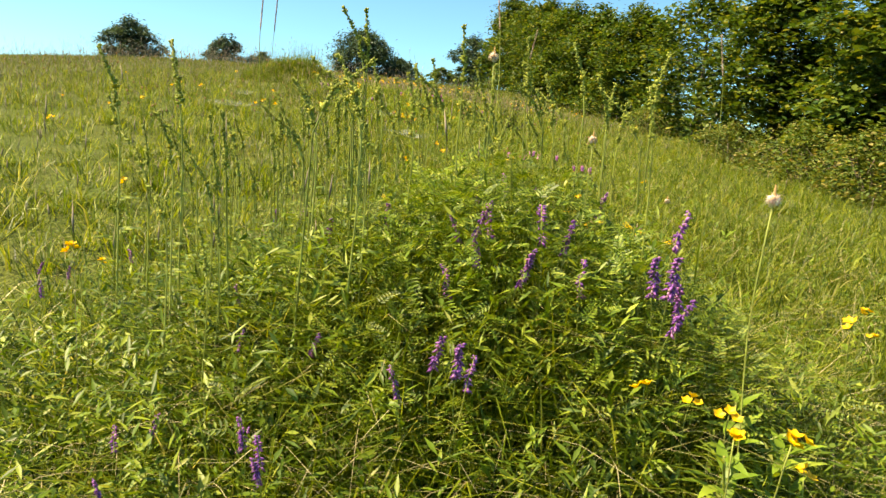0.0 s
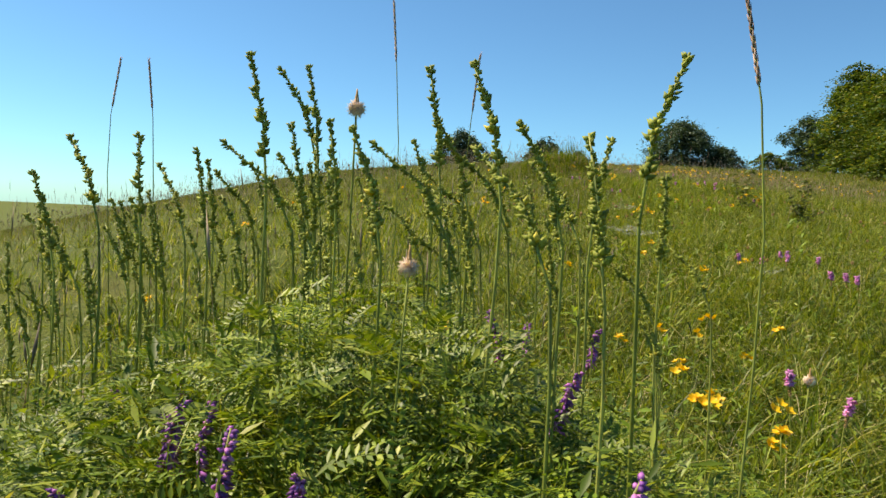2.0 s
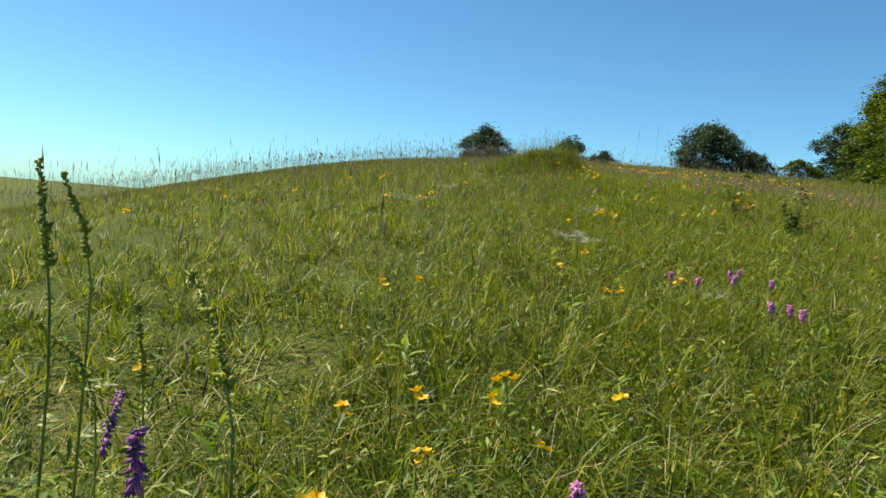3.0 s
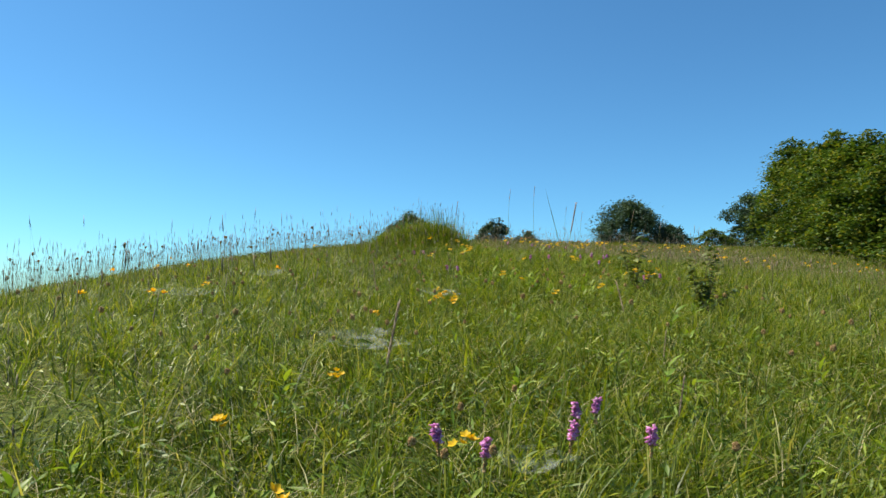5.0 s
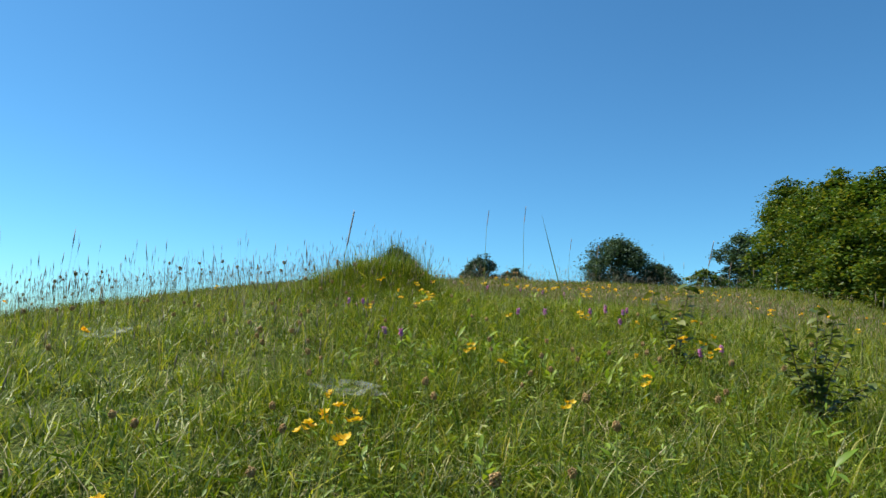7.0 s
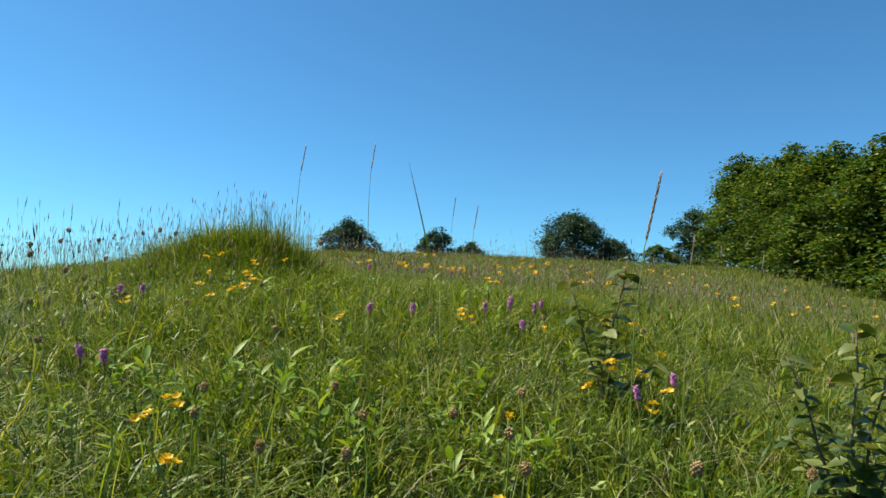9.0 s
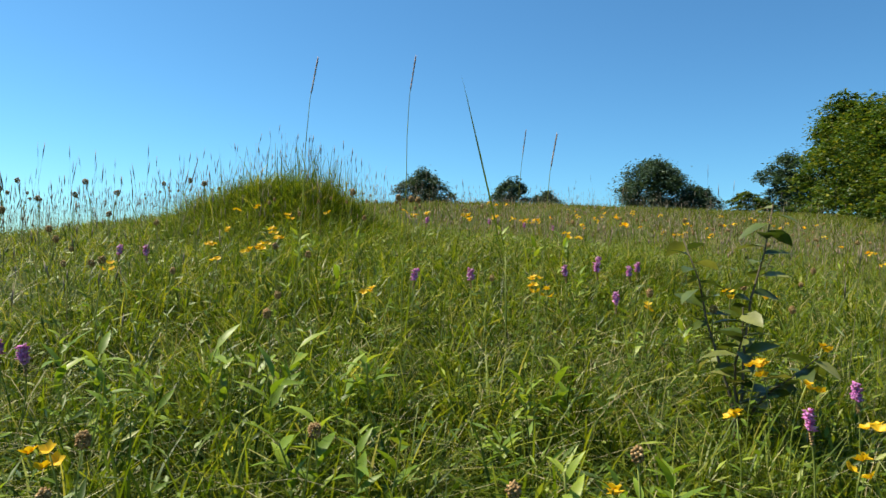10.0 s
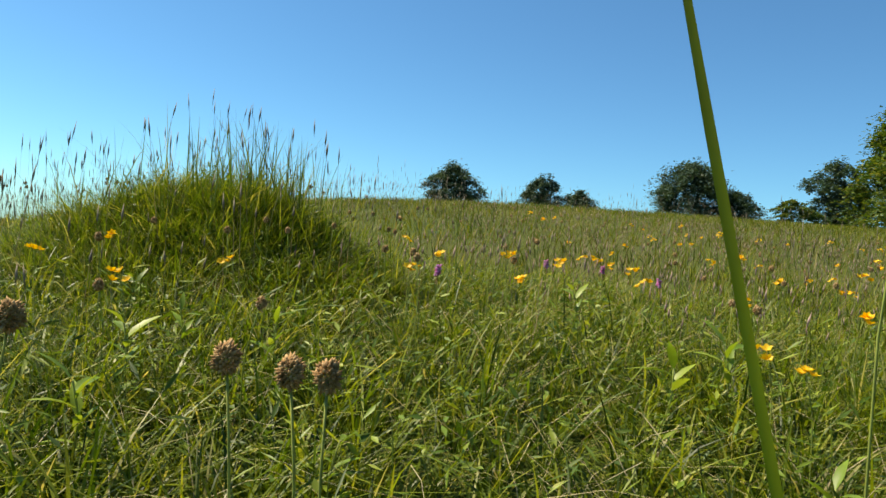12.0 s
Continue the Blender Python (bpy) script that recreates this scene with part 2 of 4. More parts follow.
def patchy(x, y, scale=1.0):
    """A slow random field between about 0 and 1, for uneven growth."""
    return 0.5 + 0.25 * (np.sin(1.9 * scale * x + 1.3 * np.sin(1.1 * scale * y)) + np.sin(2.3 * scale * y + 1.7 * np.sin(0.9 * scale * x + 2)))


def vetch_zone(x, y):
    return np.exp(-(((x + 1.45) / 0.95) ** 2 + ((y + 0.75) / 0.85) ** 2) / 1.6)


n = 225000
y = rng.uniform(-2.7, 15.5, n)
x = walk_x(y) + rng.uniform(-2.0, 2.0, n)
x, y, way, vigour = tufted(x, y, 26, 0.05)
grow = (0.75 + 0.5 * patchy(x, y)) * vigour
high, wide, bend = (rng.gamma(6, 0.031, n) * grow).clip(0.05, 0.40), rng.uniform(0.003, 0.0085, n) * (0.6 + 0.5 * vigour), rng.uniform(0.2, 1.5, n)
close = np.abs(x - walk_x(y)) < 0.95
for name, k, segs, label in (("grass", close, 3, "dense green meadow grass with bent blades"), ("side_grass", ~close, 2, "dense green meadow grass along the way")):
    stuff(name, blade_arrays(x[k], y[k], high[k], wide[k], bend[k], segs, turn=way[k]), GRASS, label, "grass")

n = 140000
y = rng.uniform(-4.5, 18, n)
x = walk_x(y) + rng.choice([-1, 1], n) * (1.95 + rng.gamma(1.3, 2.6, n))
x, y, way, vigour = tufted(x, y, 22, 0.07)
grow = (0.75 + 0.5 * patchy(x, y)) * vigour
stuff("meadow_grass", blade_arrays(x, y, (rng.gamma(6, 0.032, n) * grow).clip(0.06, 0.40), rng.uniform(0.005, 0.011, n), rng.uniform(0.3, 1.5, n), 2, turn=way),
      GRASS, "dense green meadow grass beside the way", "grass")

n = 98000
r, a = 6 + 62 * rng.power(1.35, n), rng.normal(0, 0.62, n)
x, y = 1 + r * np.sin(a), 6 + r * np.cos(a)
stuff("hillside_grass", blade_arrays(x, y, rng.uniform(0.14, 0.38, n), rng.uniform(0.010, 0.020, n) * (0.7 + r / 40), rng.uniform(0.2, 1.3, n), 2),
      FAR_GRASS, "long yellow-green grass over the hillside", "grass")

# the grass on the crest mound
n = 23000
a, r = rng.uniform(0, 2 * np.pi, n), np.sqrt(rng.uniform(0, 1, n))
x, y = 0.1 + 1.2 * r * np.cos(a), 13.72 + 0.95 * r * np.sin(a)
x, y, way, vigour = tufted(x, y, 30, 0.06)
stuff("tussock", blade_arrays(x, y, rng.uniform(0.1, 0.33, n) * (0.6 + 0.45 * vigour), rng.uniform(0.003, 0.007, n), rng.uniform(0.3, 1.6, n), 3, turn=way),
      TUSSOCK, "lush long green grass tussock on a mound", "grass")

n = 420
x, y = np.concatenate([rng.normal(0.45, 0.2, 260), rng.normal(0.1, 0.6, 160)]), rng.normal(13.65, 0.25, n)
stuff("tussock_leaves", blade_arrays(x, y, rng.uniform(0.25, 0.7, n), rng.uniform(0.004, 0.009, n), rng.uniform(0.02, 0.6, n), 4),
      TUSSOCK, "upright broad grass leaves rising from a tussock", "grass")

# dry straws lying through the sward
n = 7500
y = rng.uniform(-2.6, 15, n)
x = walk_x(y) + rng.normal(0, 1.8, n)
x[:1100], y[:1100] = rng.normal(-1.5, 0.7, 1100), rng.normal(-0.9, 0.45, 1100)
stuff("straw", blade_arrays(x, y, rng.uniform(0.25, 0.5, n), rng.uniform(0.002, 0.0045, n), rng.uniform(0.8, 1.6, n), 3, 0.42),
      STRAW, "dry pale straws bent through the grass", "grass")


def leaf_arrays(c, out, up, length, width):
    """Pointed leaves folded along the midrib: base, two sides, tip and a raised middle."""
    side = np.cross(out, up)
    mid = c + out * (length * 0.5)[:, None]
    verts = np.stack([c, mid + side * width[:, None] / 2 + up * width[:, None] * 0.18, c + out * length[:, None],
                      mid - side * width[:, None] / 2 + up * width[:, None] * 0.18], 1)
    i = np.arange(len(c))[:, None] * 4
    return verts.reshape(-1, 3), (i + np.array([[0, 1, 2, 0, 2, 3]])).ravel(), np.full(2 * len(c), 3)


def unit(v):
    return v / np.linalg.norm(v, axis=-1, keepdims=True)


def facings(n, tilt):
    """Random outward directions and the leaf's upper side, tilted from level by about tilt."""
    a, e = rng.uniform(0, 2 * np.pi, n), rng.normal(0.15, tilt, n)
    out = np.stack([np.cos(a) * np.cos(e), np.sin(a) * np.cos(e), np.sin(e)], -1)
    side = unit(np.cross(out, [0, 0, 1.0]) + rng.normal(0, 0.35, (n, 3)))
    return out, unit(np.cross(side, out))


# broad herb leaves low in the sward
n = 58000
y = rng.uniform(-2.7, 14.5, n)
x = walk_x(y) + rng.normal(0, 1.8, n)
c = np.stack([x, y, height(x, y) + rng.uniform(0.04, 0.24, n)], -1)
out, up = facings(n, 0.4)
stuff("herb_leaves", leaf_arrays(c, out, up, rng.gamma(4, 0.012, n).clip(0.015, 0.12), rng.uniform(0.006, 0.017, n)), HERB,
      "small broad green herb leaves among the grass", "herbs")


def pinnate_arrays(base, out, up, length, pairs, leaflet):
    """Feathered leaves: pairs of narrow leaflets along a bowed rib."""
    side = np.cross(out, up)
    parts = []
    for i in range(pairs):
        t = (i + 1) / pairs
        c = base + out * (length * t)[:, None] - up * (length * 0.35 * t * t)[:, None]
        for s in (-1, 1):
            d = unit(side * s + out * 0.45 + up * 0.1)
            parts.append(leaf_arrays(c, d, up, leaflet * (1.1 - 0.5 * t), leaflet * 0.3))
    rib = leaf_arrays(base, unit(out - up * 0.2), up, length, np.full(len(base), 0.002))
    parts.append(rib)
    off, verts, loops, sizes = 0, [], [], []
    for v, l, s in parts:
        verts.append(v), loops.append(l + off), sizes.append(s)
        off += len(v)
    return np.concatenate(verts), np.concatenate(loops), np.concatenate(sizes)


# vetch tangle on the near mound
n = 2700
x, y = rng.normal(-1.45, 0.72, n), rng.normal(-0.85, 0.62, n)
keep = (vetch_zone(x, y) > 0.18) & (y > -1.72 - 0.25 * (x + 1.5))
x, y = x[keep], y[keep]
top = (0.16 + 0.42 * vetch_zone(x, y) * rng.uniform(0.25, 1.0, len(x)) ** 0.6) * np.interp(x, [-2.7, -2.2, -1.8, -1.1, -0.6], [0.6, 0.7, 0.95, 1.25, 1.0])
out, up = facings(len(x), 0.35)
stuff("vetch_leaves", pinnate_arrays(np.stack([x, y, height(x, y) + top], -1), out, up, rng.uniform(0.07, 0.14, len(x)), 8, rng.uniform(0.018, 0.03, len(x))),
      HERB, "tangled feathery green vetch leaves on a mound", "vetch")
n = 20000
x, y = rng.normal(-1.45, 0.85, n), rng.normal(-0.75, 0.75, n)
keep = y > -1.75 + 0.45 * np.maximum(x + 1.2, 0)
x, y, n = x[keep], y[keep], int(keep.sum())
stuff("mound_grass", blade_arrays(x, y, rng.uniform(0.2, 0.62, n) * (0.5 + 0.6 * vetch_zone(x, y)), rng.uniform(0.003, 0.009, n), rng.uniform(0.2, 1.5, n), 3),
      GRASS, "tall green grass and stems grown through vetch", "grass")


# leafy shoots through the tangle: narrow leaves set along leaning stems
n = 1500
x, y = rng.normal(-1.5, 0.95, n), rng.normal(-0.85, 0.6, n)
keep = (y > -1.95) & (y < 1.0) & (x > -3.6) & (x < -0.3)
x, y, n = x[keep], y[keep], int(keep.sum())
tall_by = (0.22 + 0.34 * vetch_zone(x, y)) * rng.uniform(0.7, 1.15, n)
sway = rng.normal(0, 0.22, (n, 2))
each = 14
c, out, up = [], [], []
for i in range(each):
    t = 0.35 + 0.65 * i / each
    c.append(np.stack([x + sway[:, 0] * tall_by * t, y + sway[:, 1] * tall_by * t, height(x, y) + tall_by * t], -1))
    o, u = facings(n, 0.35)
    out.append(unit(o + [0, 0, 0.25])), up.append(u)
c, out, up = np.concatenate(c), np.concatenate(out), np.concatenate(up)
n = len(c)
stuff("leafy_shoots", leaf_arrays(c, out, up, rng.uniform(0.035, 0.085, n), rng.uniform(0.008, 0.017, n)), HERB,
      "narrow-leaved green shoots tangled over a mound", "herbs")


# thin flowering grasses that stand above the sward
def flowering_grass(name, x, y, high, thick, label, material=HEADS):
    n = len(x)
    z = height(x, y)
    lean = rng.normal(0, 0.10, (n, 2))
    top = np.stack([x + lean[:, 0] * high, y + lean[:, 1] * high, z + high], -1)
    foot = np.stack([x, y, z - 0.01], -1)
    a = rng.uniform(0, np.pi, n)
    s = np.stack([np.cos(a), np.sin(a), np.zeros(n)], -1)
    neck = foot + (top - foot) * 0.84
    w = thick[:, None]
    stems = np.stack([foot - s * w * 0.5, foot + s * w * 0.5, neck + s * w * 0.3, neck - s * w * 0.3], 1)
    belly = foot + (top - foot) * 0.91
    q = np.cross(s, [0, 0, 1.0])
    head = np.stack([neck, belly + s * w * 1.9, belly + q * w * 1.9, belly - s * w * 1.9, belly - q * w * 1.9, top], 1)
    verts = np.concatenate([stems.reshape(-1, 3), head.reshape(-1, 3)])
    i, j = np.arange(n)[:, None] * 4, 4 * n + np.arange(n)[:, None] * 6
    loops = np.concatenate([(i + np.array([[0, 1, 2, 3]])).ravel(),
                            (j + np.array([[0, 1, 2, 0, 2, 3, 0, 3, 4, 0, 4, 1, 5, 2, 1, 5, 3, 2, 5, 4, 3, 5, 1, 4]])).ravel()])
    stuff(name, (verts, loops, np.concatenate([np.full(n, 4), np.full(8 * n, 3)])), material, label, "grass")


n = 5200
x, y = rng.uniform(-11, 7, n), rng.uniform(-1, 26, n)
keep = (np.abs(x - walk_x(y)) > 1.4) & (rng.uniform(0, 1, n) < np.where(x < walk_x(y), 0.9, 0.25))
x, y = x[keep], y[keep]
flowering_grass("flowering_grass", x, y, rng.uniform(0.35, 0.62, len(x)) + rng.gamma(1.2, 0.12, len(x)).clip(0, 0.5), rng.uniform(0.0012, 0.0026, len(x)),
                "thin flowering grass stalks with narrow grey-brown heads")
n = 5600
x, y = np.concatenate([rng.uniform(-15, 0.8, 4400), rng.uniform(0.8, 12, 1200)]), rng.uniform(8, 24, n)
y[4400:] += 5
flowering_grass("crest_grass", x, y, rng.uniform(0.28, 0.5, n) + rng.gamma(1.2, 0.1, n).clip(0, 0.4), rng.uniform(0.0014, 0.003, n),
                "grey-brown flowering grass along the hill crest")
n = 2600
x, y = rng.uniform(0.9, 9.5, n), rng.uniform(12.5, 24, n)
flowering_grass("reddish_grass", x, y, rng.uniform(0.26, 0.44, n), rng.uniform(0.0015, 0.003, n), "short grass with pale reddish flowering heads", PINK_HEADS)
n = 64
x, y = rng.normal(0.2, 0.6, n), rng.normal(13.7, 0.35, n)
flowering_grass("tussock_stalks", x, y, rng.uniform(0.35, 0.7, n), rng.uniform(0.0016, 0.003, n), "upright grass stalks rising from a tussock")


# ---- small shapes for single plants ----
class Shape:
    def __init__(self):
        self.v, self.f = [], []

    def tube(self, pts, radii, n=5):
        at = len(self.v)
        pts = [Vector(p) for p in pts]
        for i, p in enumerate(pts):
            d = (pts[min(i + 1, len(pts) - 1)] - pts[max(i - 1, 0)]).normalized()
            a = d.orthogonal().normalized()
            b = d.cross(a)
            for k in range(n):
                t = 2 * math.pi * k / n
                self.v.append(p + (a * math.cos(t) + b * math.sin(t)) * radii[i])
        for i in range(len(pts) - 1):
            for k in range(n):
                self.f.append((at + i * n + k, at + i * n + (k + 1) % n, at + (i + 1) * n + (k + 1) % n, at + (i + 1) * n + k))
        self.f.append(tuple(at + (len(pts) - 1) * n + k for k in range(n)))
        return self

    def bud(self, c, axis, length, r):
        """A four-sided pointed bud along axis."""
        at, axis, c = len(self.v), Vector(axis).normalized(), Vector(c)
        a = axis.orthogonal().normalized() * r
        b = axis.cross(a)
        m = c + axis * length * 0.45
        self.v += [c, m + a, m + b, m - a, m - b, c + axis * length]
        for k in range(4):
            p, q = at + 1 + k, at + 1 + (k + 1) % 4
            self.f += [(at, q, p), (at + 5, p, q)]
        return self

    def leaf(self, base, out, up, length, width, sag=0.2):
        """A leaf with a folded midrib, pointed, sagging to the tip."""
        base, out, up = Vector(base), Vector(out).normalized(), Vector(up)
        side = out.cross(up).normalized()
        up = side.cross(out).normalized()
        at = len(self.v)
        for t, w in ((0.0, 0.12), (0.3, 0.9), (0.6, 0.85), (0.85, 0.4)):
            c = base + out * length * t - up * sag * length * t * t
            self.v += [c + side * w * width / 2 + up * width * 0.12 * w, c, c - side * w * width / 2 + up * width * 0.12 * w]
        self.v.append(base + out * length - up * sag * length)
        for i in range(3):
            a = at + 3 * i
            self.f += [(a, a + 1, a + 4, a + 3), (a + 1, a + 2, a + 5, a + 4)]
        self.f += [(at + 9, at + 10, at + 12), (at + 10, at + 11, at + 12)]
        return self

    def mesh(self, name, material):
        me = bpy.data.meshes.new(name)
        me.from_pydata([tuple(p) for p in self.v], [], self.f)
        me.polygons.foreach_set("use_smooth", np.ones(len(me.polygons), bool))
        me.materials.append(material)
        me.update()
        return me


def part(name, me, parent, label="", m=None):
    ob = new(name, me)
    ob.parent = parent
    if m is not None:
        ob.matrix_local = m
    if label:
        ob["label"] = label
    return ob


def thing(name, label, category, group=""):
    ob = new(name)
    ob.empty_display_size = 0.05
    return tagged(ob, label, category, group)


def bowed(high, lean, curl, n=9):
    """The line of a stem: leaning, and curling over towards its tip along +x."""
    pts = []
    for i in range(n):
        t = i / (n - 1)
        pts.append(Vector((lean * high * t + curl * high * max(0, t - 0.72) ** 2 * 6, 0.01 * math.sin(7 * t), high * (t - 0.4 * curl * max(0, t - 0.72) ** 2 * 6))))
    return pts


def along(pts, t):
    q = t * (len(pts) - 1)
    i = min(int(q), len(pts) - 2)
    return pts[i].lerp(pts[i + 1], q - i), (pts[i + 1] - pts[i]).normalized()


def agrimony(curl, seed):
    """A tall stiff stalk with a long spike of buds and a few toothed feather leaves."""
    r = random.Random(seed)
    ob = thing("agrimony", "tall green agrimony stalk with budding spike", "wildflower", "agrimony on the vetch mound")
    pts = bowed(1.0, r.uniform(-0.05, 0.05), curl)
    ob["tip"] = tuple(pts[-1])
    part("stem", Shape().tube(pts, [0.0038 - 0.0019 * i / 8 for i in range(9)]).mesh("stem", STEM), ob)
    spike = Shape()
    t = 0.70
    while t < 0.995:
        c, d = along(pts, t)
        a = r.uniform(0, 6.28)
        side = d.orthogonal().normalized()
        side.rotate(Matrix.Rotation(a, 3, d))
        size = (0.0062 + 0.0025 * math.sin(60 * t) if t < 0.8 else 0.0122 - 0.02 * (t - 0.8) + 0.0022 * math.sin(110 * t)) * r.uniform(0.7, 1.25)
        spike.bud(c, side * 1.0 + d * 0.7, 1.1 * size * r.uniform(0.7, 1.4), size * r.uniform(0.28, 0.42))
        t += 0.009 if t < 0.8 else 0.0018
    part("flower_spike", spike.mesh("flower_spike", BUD), ob, "knobbly yellow-green bud spike")
    feather = Shape()
    for i in range(4):
        for s in (-1, 1):
            feather.leaf((0.03 + 0.028 * i, 0, 0.02 - 0.004 * i * i), (0.4, s, 0.1), (0, 0, 1), 0.032 + 0.006 * i, 0.016)
    feather.leaf((0.14, 0, 0.0), (1, 0, -0.2), (0, 0, 1), 0.05, 0.024)
    feather.tube([(0, 0, 0), (0.07, 0, 0.02), (0.15, 0, 0)], [0.0015, 0.0012, 0.0008], 4)
    fm = feather.mesh("leaf", HERB)
    for i in range(5):
        c, _ = along(pts, 0.12 + 0.1 * i)
        part("leaf", fm, ob, m=Matrix.Translation(c) @ pose(0, 0, 0, 0, -25, r.uniform(0, 360)) @ Matrix.Scale(1.1 - 0.15 * i, 4))
    return ob


def vetch_flower(seed):
    r = random.Random(seed)
    ob = thing("vetch_flower", "purple tufted vetch flower on a thin stem", "wildflower", "vetch flowers")
    pts = bowed(0.5, 0.1, 0.1)
    part("stem", Shape().tube(pts, [0.0016] * 9, 4).mesh("stem", STEM), ob)
    raceme = Shape()
    for i in range(70):
        t = 0.79 + 0.21 * i / 70
        c, d = along(pts, t)
        a = r.uniform(-2.1, 2.1)
        raceme.bud(c, (math.cos(a), math.sin(a), -1.0 + 1.2 * i / 70 + r.uniform(-0.3, 0.3)), (0.022 - 0.009 * i / 70) * r.uniform(0.6, 1.3), 0.0037)
    part("raceme", raceme.mesh("raceme", PURPLE), ob, "one-sided cluster of purple florets")
    return ob


def orchid(seed):
    r = random.Random(seed)
    ob = thing("orchid", "pink-purple orchid spike standing in grass", "wildflower", "orchids")
    pts = bowed(0.46, r.uniform(-0.1, 0.1), 0.0)
    part("stem", Shape().tube(pts, [0.0028] * 9).mesh("stem", STEM), ob)
    top, low = Shape(), Shape()
    for i in range(34):
        t = 0.78 + 0.22 * i / 34
        c, d = along(pts, t)
        a = 2.4 * i + r.uniform(-0.8, 0.8)
        into = top if i > 14 else low
        for k in (-0.7, 0, 0.7):
            into.bud(c, (math.cos(a + k), math.sin(a + k), r.uniform(-0.3, 0.6)), 0.023 * r.uniform(0.5, 1.2) if i > 14 else 0.008 * r.uniform(0.5, 1.3), 0.0062 if i > 14 else 0.0035)
    part("blossom", top.mesh("blossom", PINK), ob)
    part("withered_blossom", low.mesh("withered_blossom", BROWN), ob, "faded brownish lower florets")
    leaf = Shape().leaf((0, 0, 0.01), (1, 0, 1.2), (0, 0, 1), 0.12, 0.022, 0.3).mesh("leaf", HERB)
    for i in range(3):
        part("leaf", leaf, ob, m=pose(0, 0, 0, 0, 0, 120 * i + r.uniform(-20, 20)))
    return ob


def yellow_flower(seed, high=0.45, near=True):
    """A stem with narrow leaves and two to four open five-petalled flowers; farther off each flower is one piece."""
    r = random.Random(seed)
    ob = thing("yellow_flower", "golden yellow meadow flower on a short stem", "wildflower", "yellow flowers")
    line = bowed(high, 0.06, 0.05)
    part("stem", Shape().tube(line, [0.0017] * 9, 4).mesh("stem", STEM), ob)
    petal = Shape().leaf((0, 0, 0), (1, 0, 0.5), (0, 0, 1), 0.021, 0.017, -0.1)
    pm = petal.mesh("petal", YELLOW)
    for j in range(r.choice((3, 4, 5))):
        c = line[-1] + Vector((r.uniform(-0.028, 0.028), r.uniform(-0.028, 0.028), r.uniform(-0.03, 0.004))) * (j > 0)
        at = Matrix.Translation(c) @ pose(0, 0, 0, r.uniform(-35, 35), r.uniform(-35, 35), r.uniform(0, 70))
        blossom = Shape()
        for k in range(5):
            m = at @ pose(0, 0, 0, 0, 0, 72 * k)
            if near:
                part("petal", pm, ob, m=m)
            else:
                blossom.f += [tuple(q + len(blossom.v) for q in f) for f in petal.f]
                blossom.v += [m @ v for v in petal.v]
        if not near:
            part("blossom", blossom.mesh("blossom", YELLOW), ob)
    leaf = Shape().leaf((0, 0, 0), (1, 0, 0.6), (0, 0, 1), 0.035, 0.013).mesh("leaf", HERB)
    for k in range(6 if near else 2):
        c, _ = along(line, 0.45 + 0.08 * k)
        part("leaf", leaf, ob, m=Matrix.Translation(c) @ pose(0, 0, 0, 0, 0, 150 * k))
    return ob


def seed_head(seed, high=0.55, fat=1.0, beads=70):
    r = random.Random(seed)
    ob = thing("seed_head", "dry brown seed head on a thin upright stalk", "wildflower", "seed heads")
    pts = bowed(high, r.uniform(-0.08, 0.08), 0.03)
    part("stem", Shape().tube(pts, [0.0017] * 9, 4).mesh("stem", STEM), ob)
    knob = Shape()
    tip, d = along(pts, 1.0)
    ob["tip"] = tuple(tip)
    for i in range(beads):
        zed = 1 - 2 * (i + 0.5) / beads
        a = 2.4 * i
        s = math.sqrt(1 - zed * zed)
        n = Vector((s * math.cos(a), s * math.sin(a), zed))
        knob.bud(tip + Vector((n.x * 0.0058, n.y * 0.0058, n.z * 0.0085)) * fat, n + Vector((0, 0, 0.35)), 0.0054 * fat * r.uniform(0.6, 1.5), 0.0022 * fat * math.sqrt(95 / beads))
    part("head", knob.mesh("head", BROWN), ob)
    return ob


def plantain():
    ob = thing("plantain", "hoary plantain with a fluffy white flower ring", "wildflower", "plantain flowers")
    pts = bowed(1.0, 0.02, 0.0)
    part("stem", Shape().tube(pts, [0.0022] * 9).mesh("stem", STEM), ob)
    tip = pts[-1]
    part("spike", Shape().tube([tip - Vector((0, 0, 0.005)), tip + Vector((0, 0, 0.02)), tip + Vector((0, 0, 0.045))], [0.0045, 0.005, 0.001], 6).mesh("spike", BROWN), ob, "brown tip of the flower spike")
    fluff = Shape()
    for i in range(280):
        zed, a = 1 - 2 * (i + 0.5) / 280, 2.4 * i
        s = math.sqrt(1 - zed * zed)
        fluff.bud(tip + Vector((0, 0, 0.004)), (s * math.cos(a), s * math.sin(a), 0.8 * zed), 0.023 * (0.75 + 0.35 * ((i * 7) % 5) / 5), 0.0013)
    part("flower_ring", fluff.mesh("flower_ring", FLUFF), ob, "fluffy pinkish white stamens")
    return ob


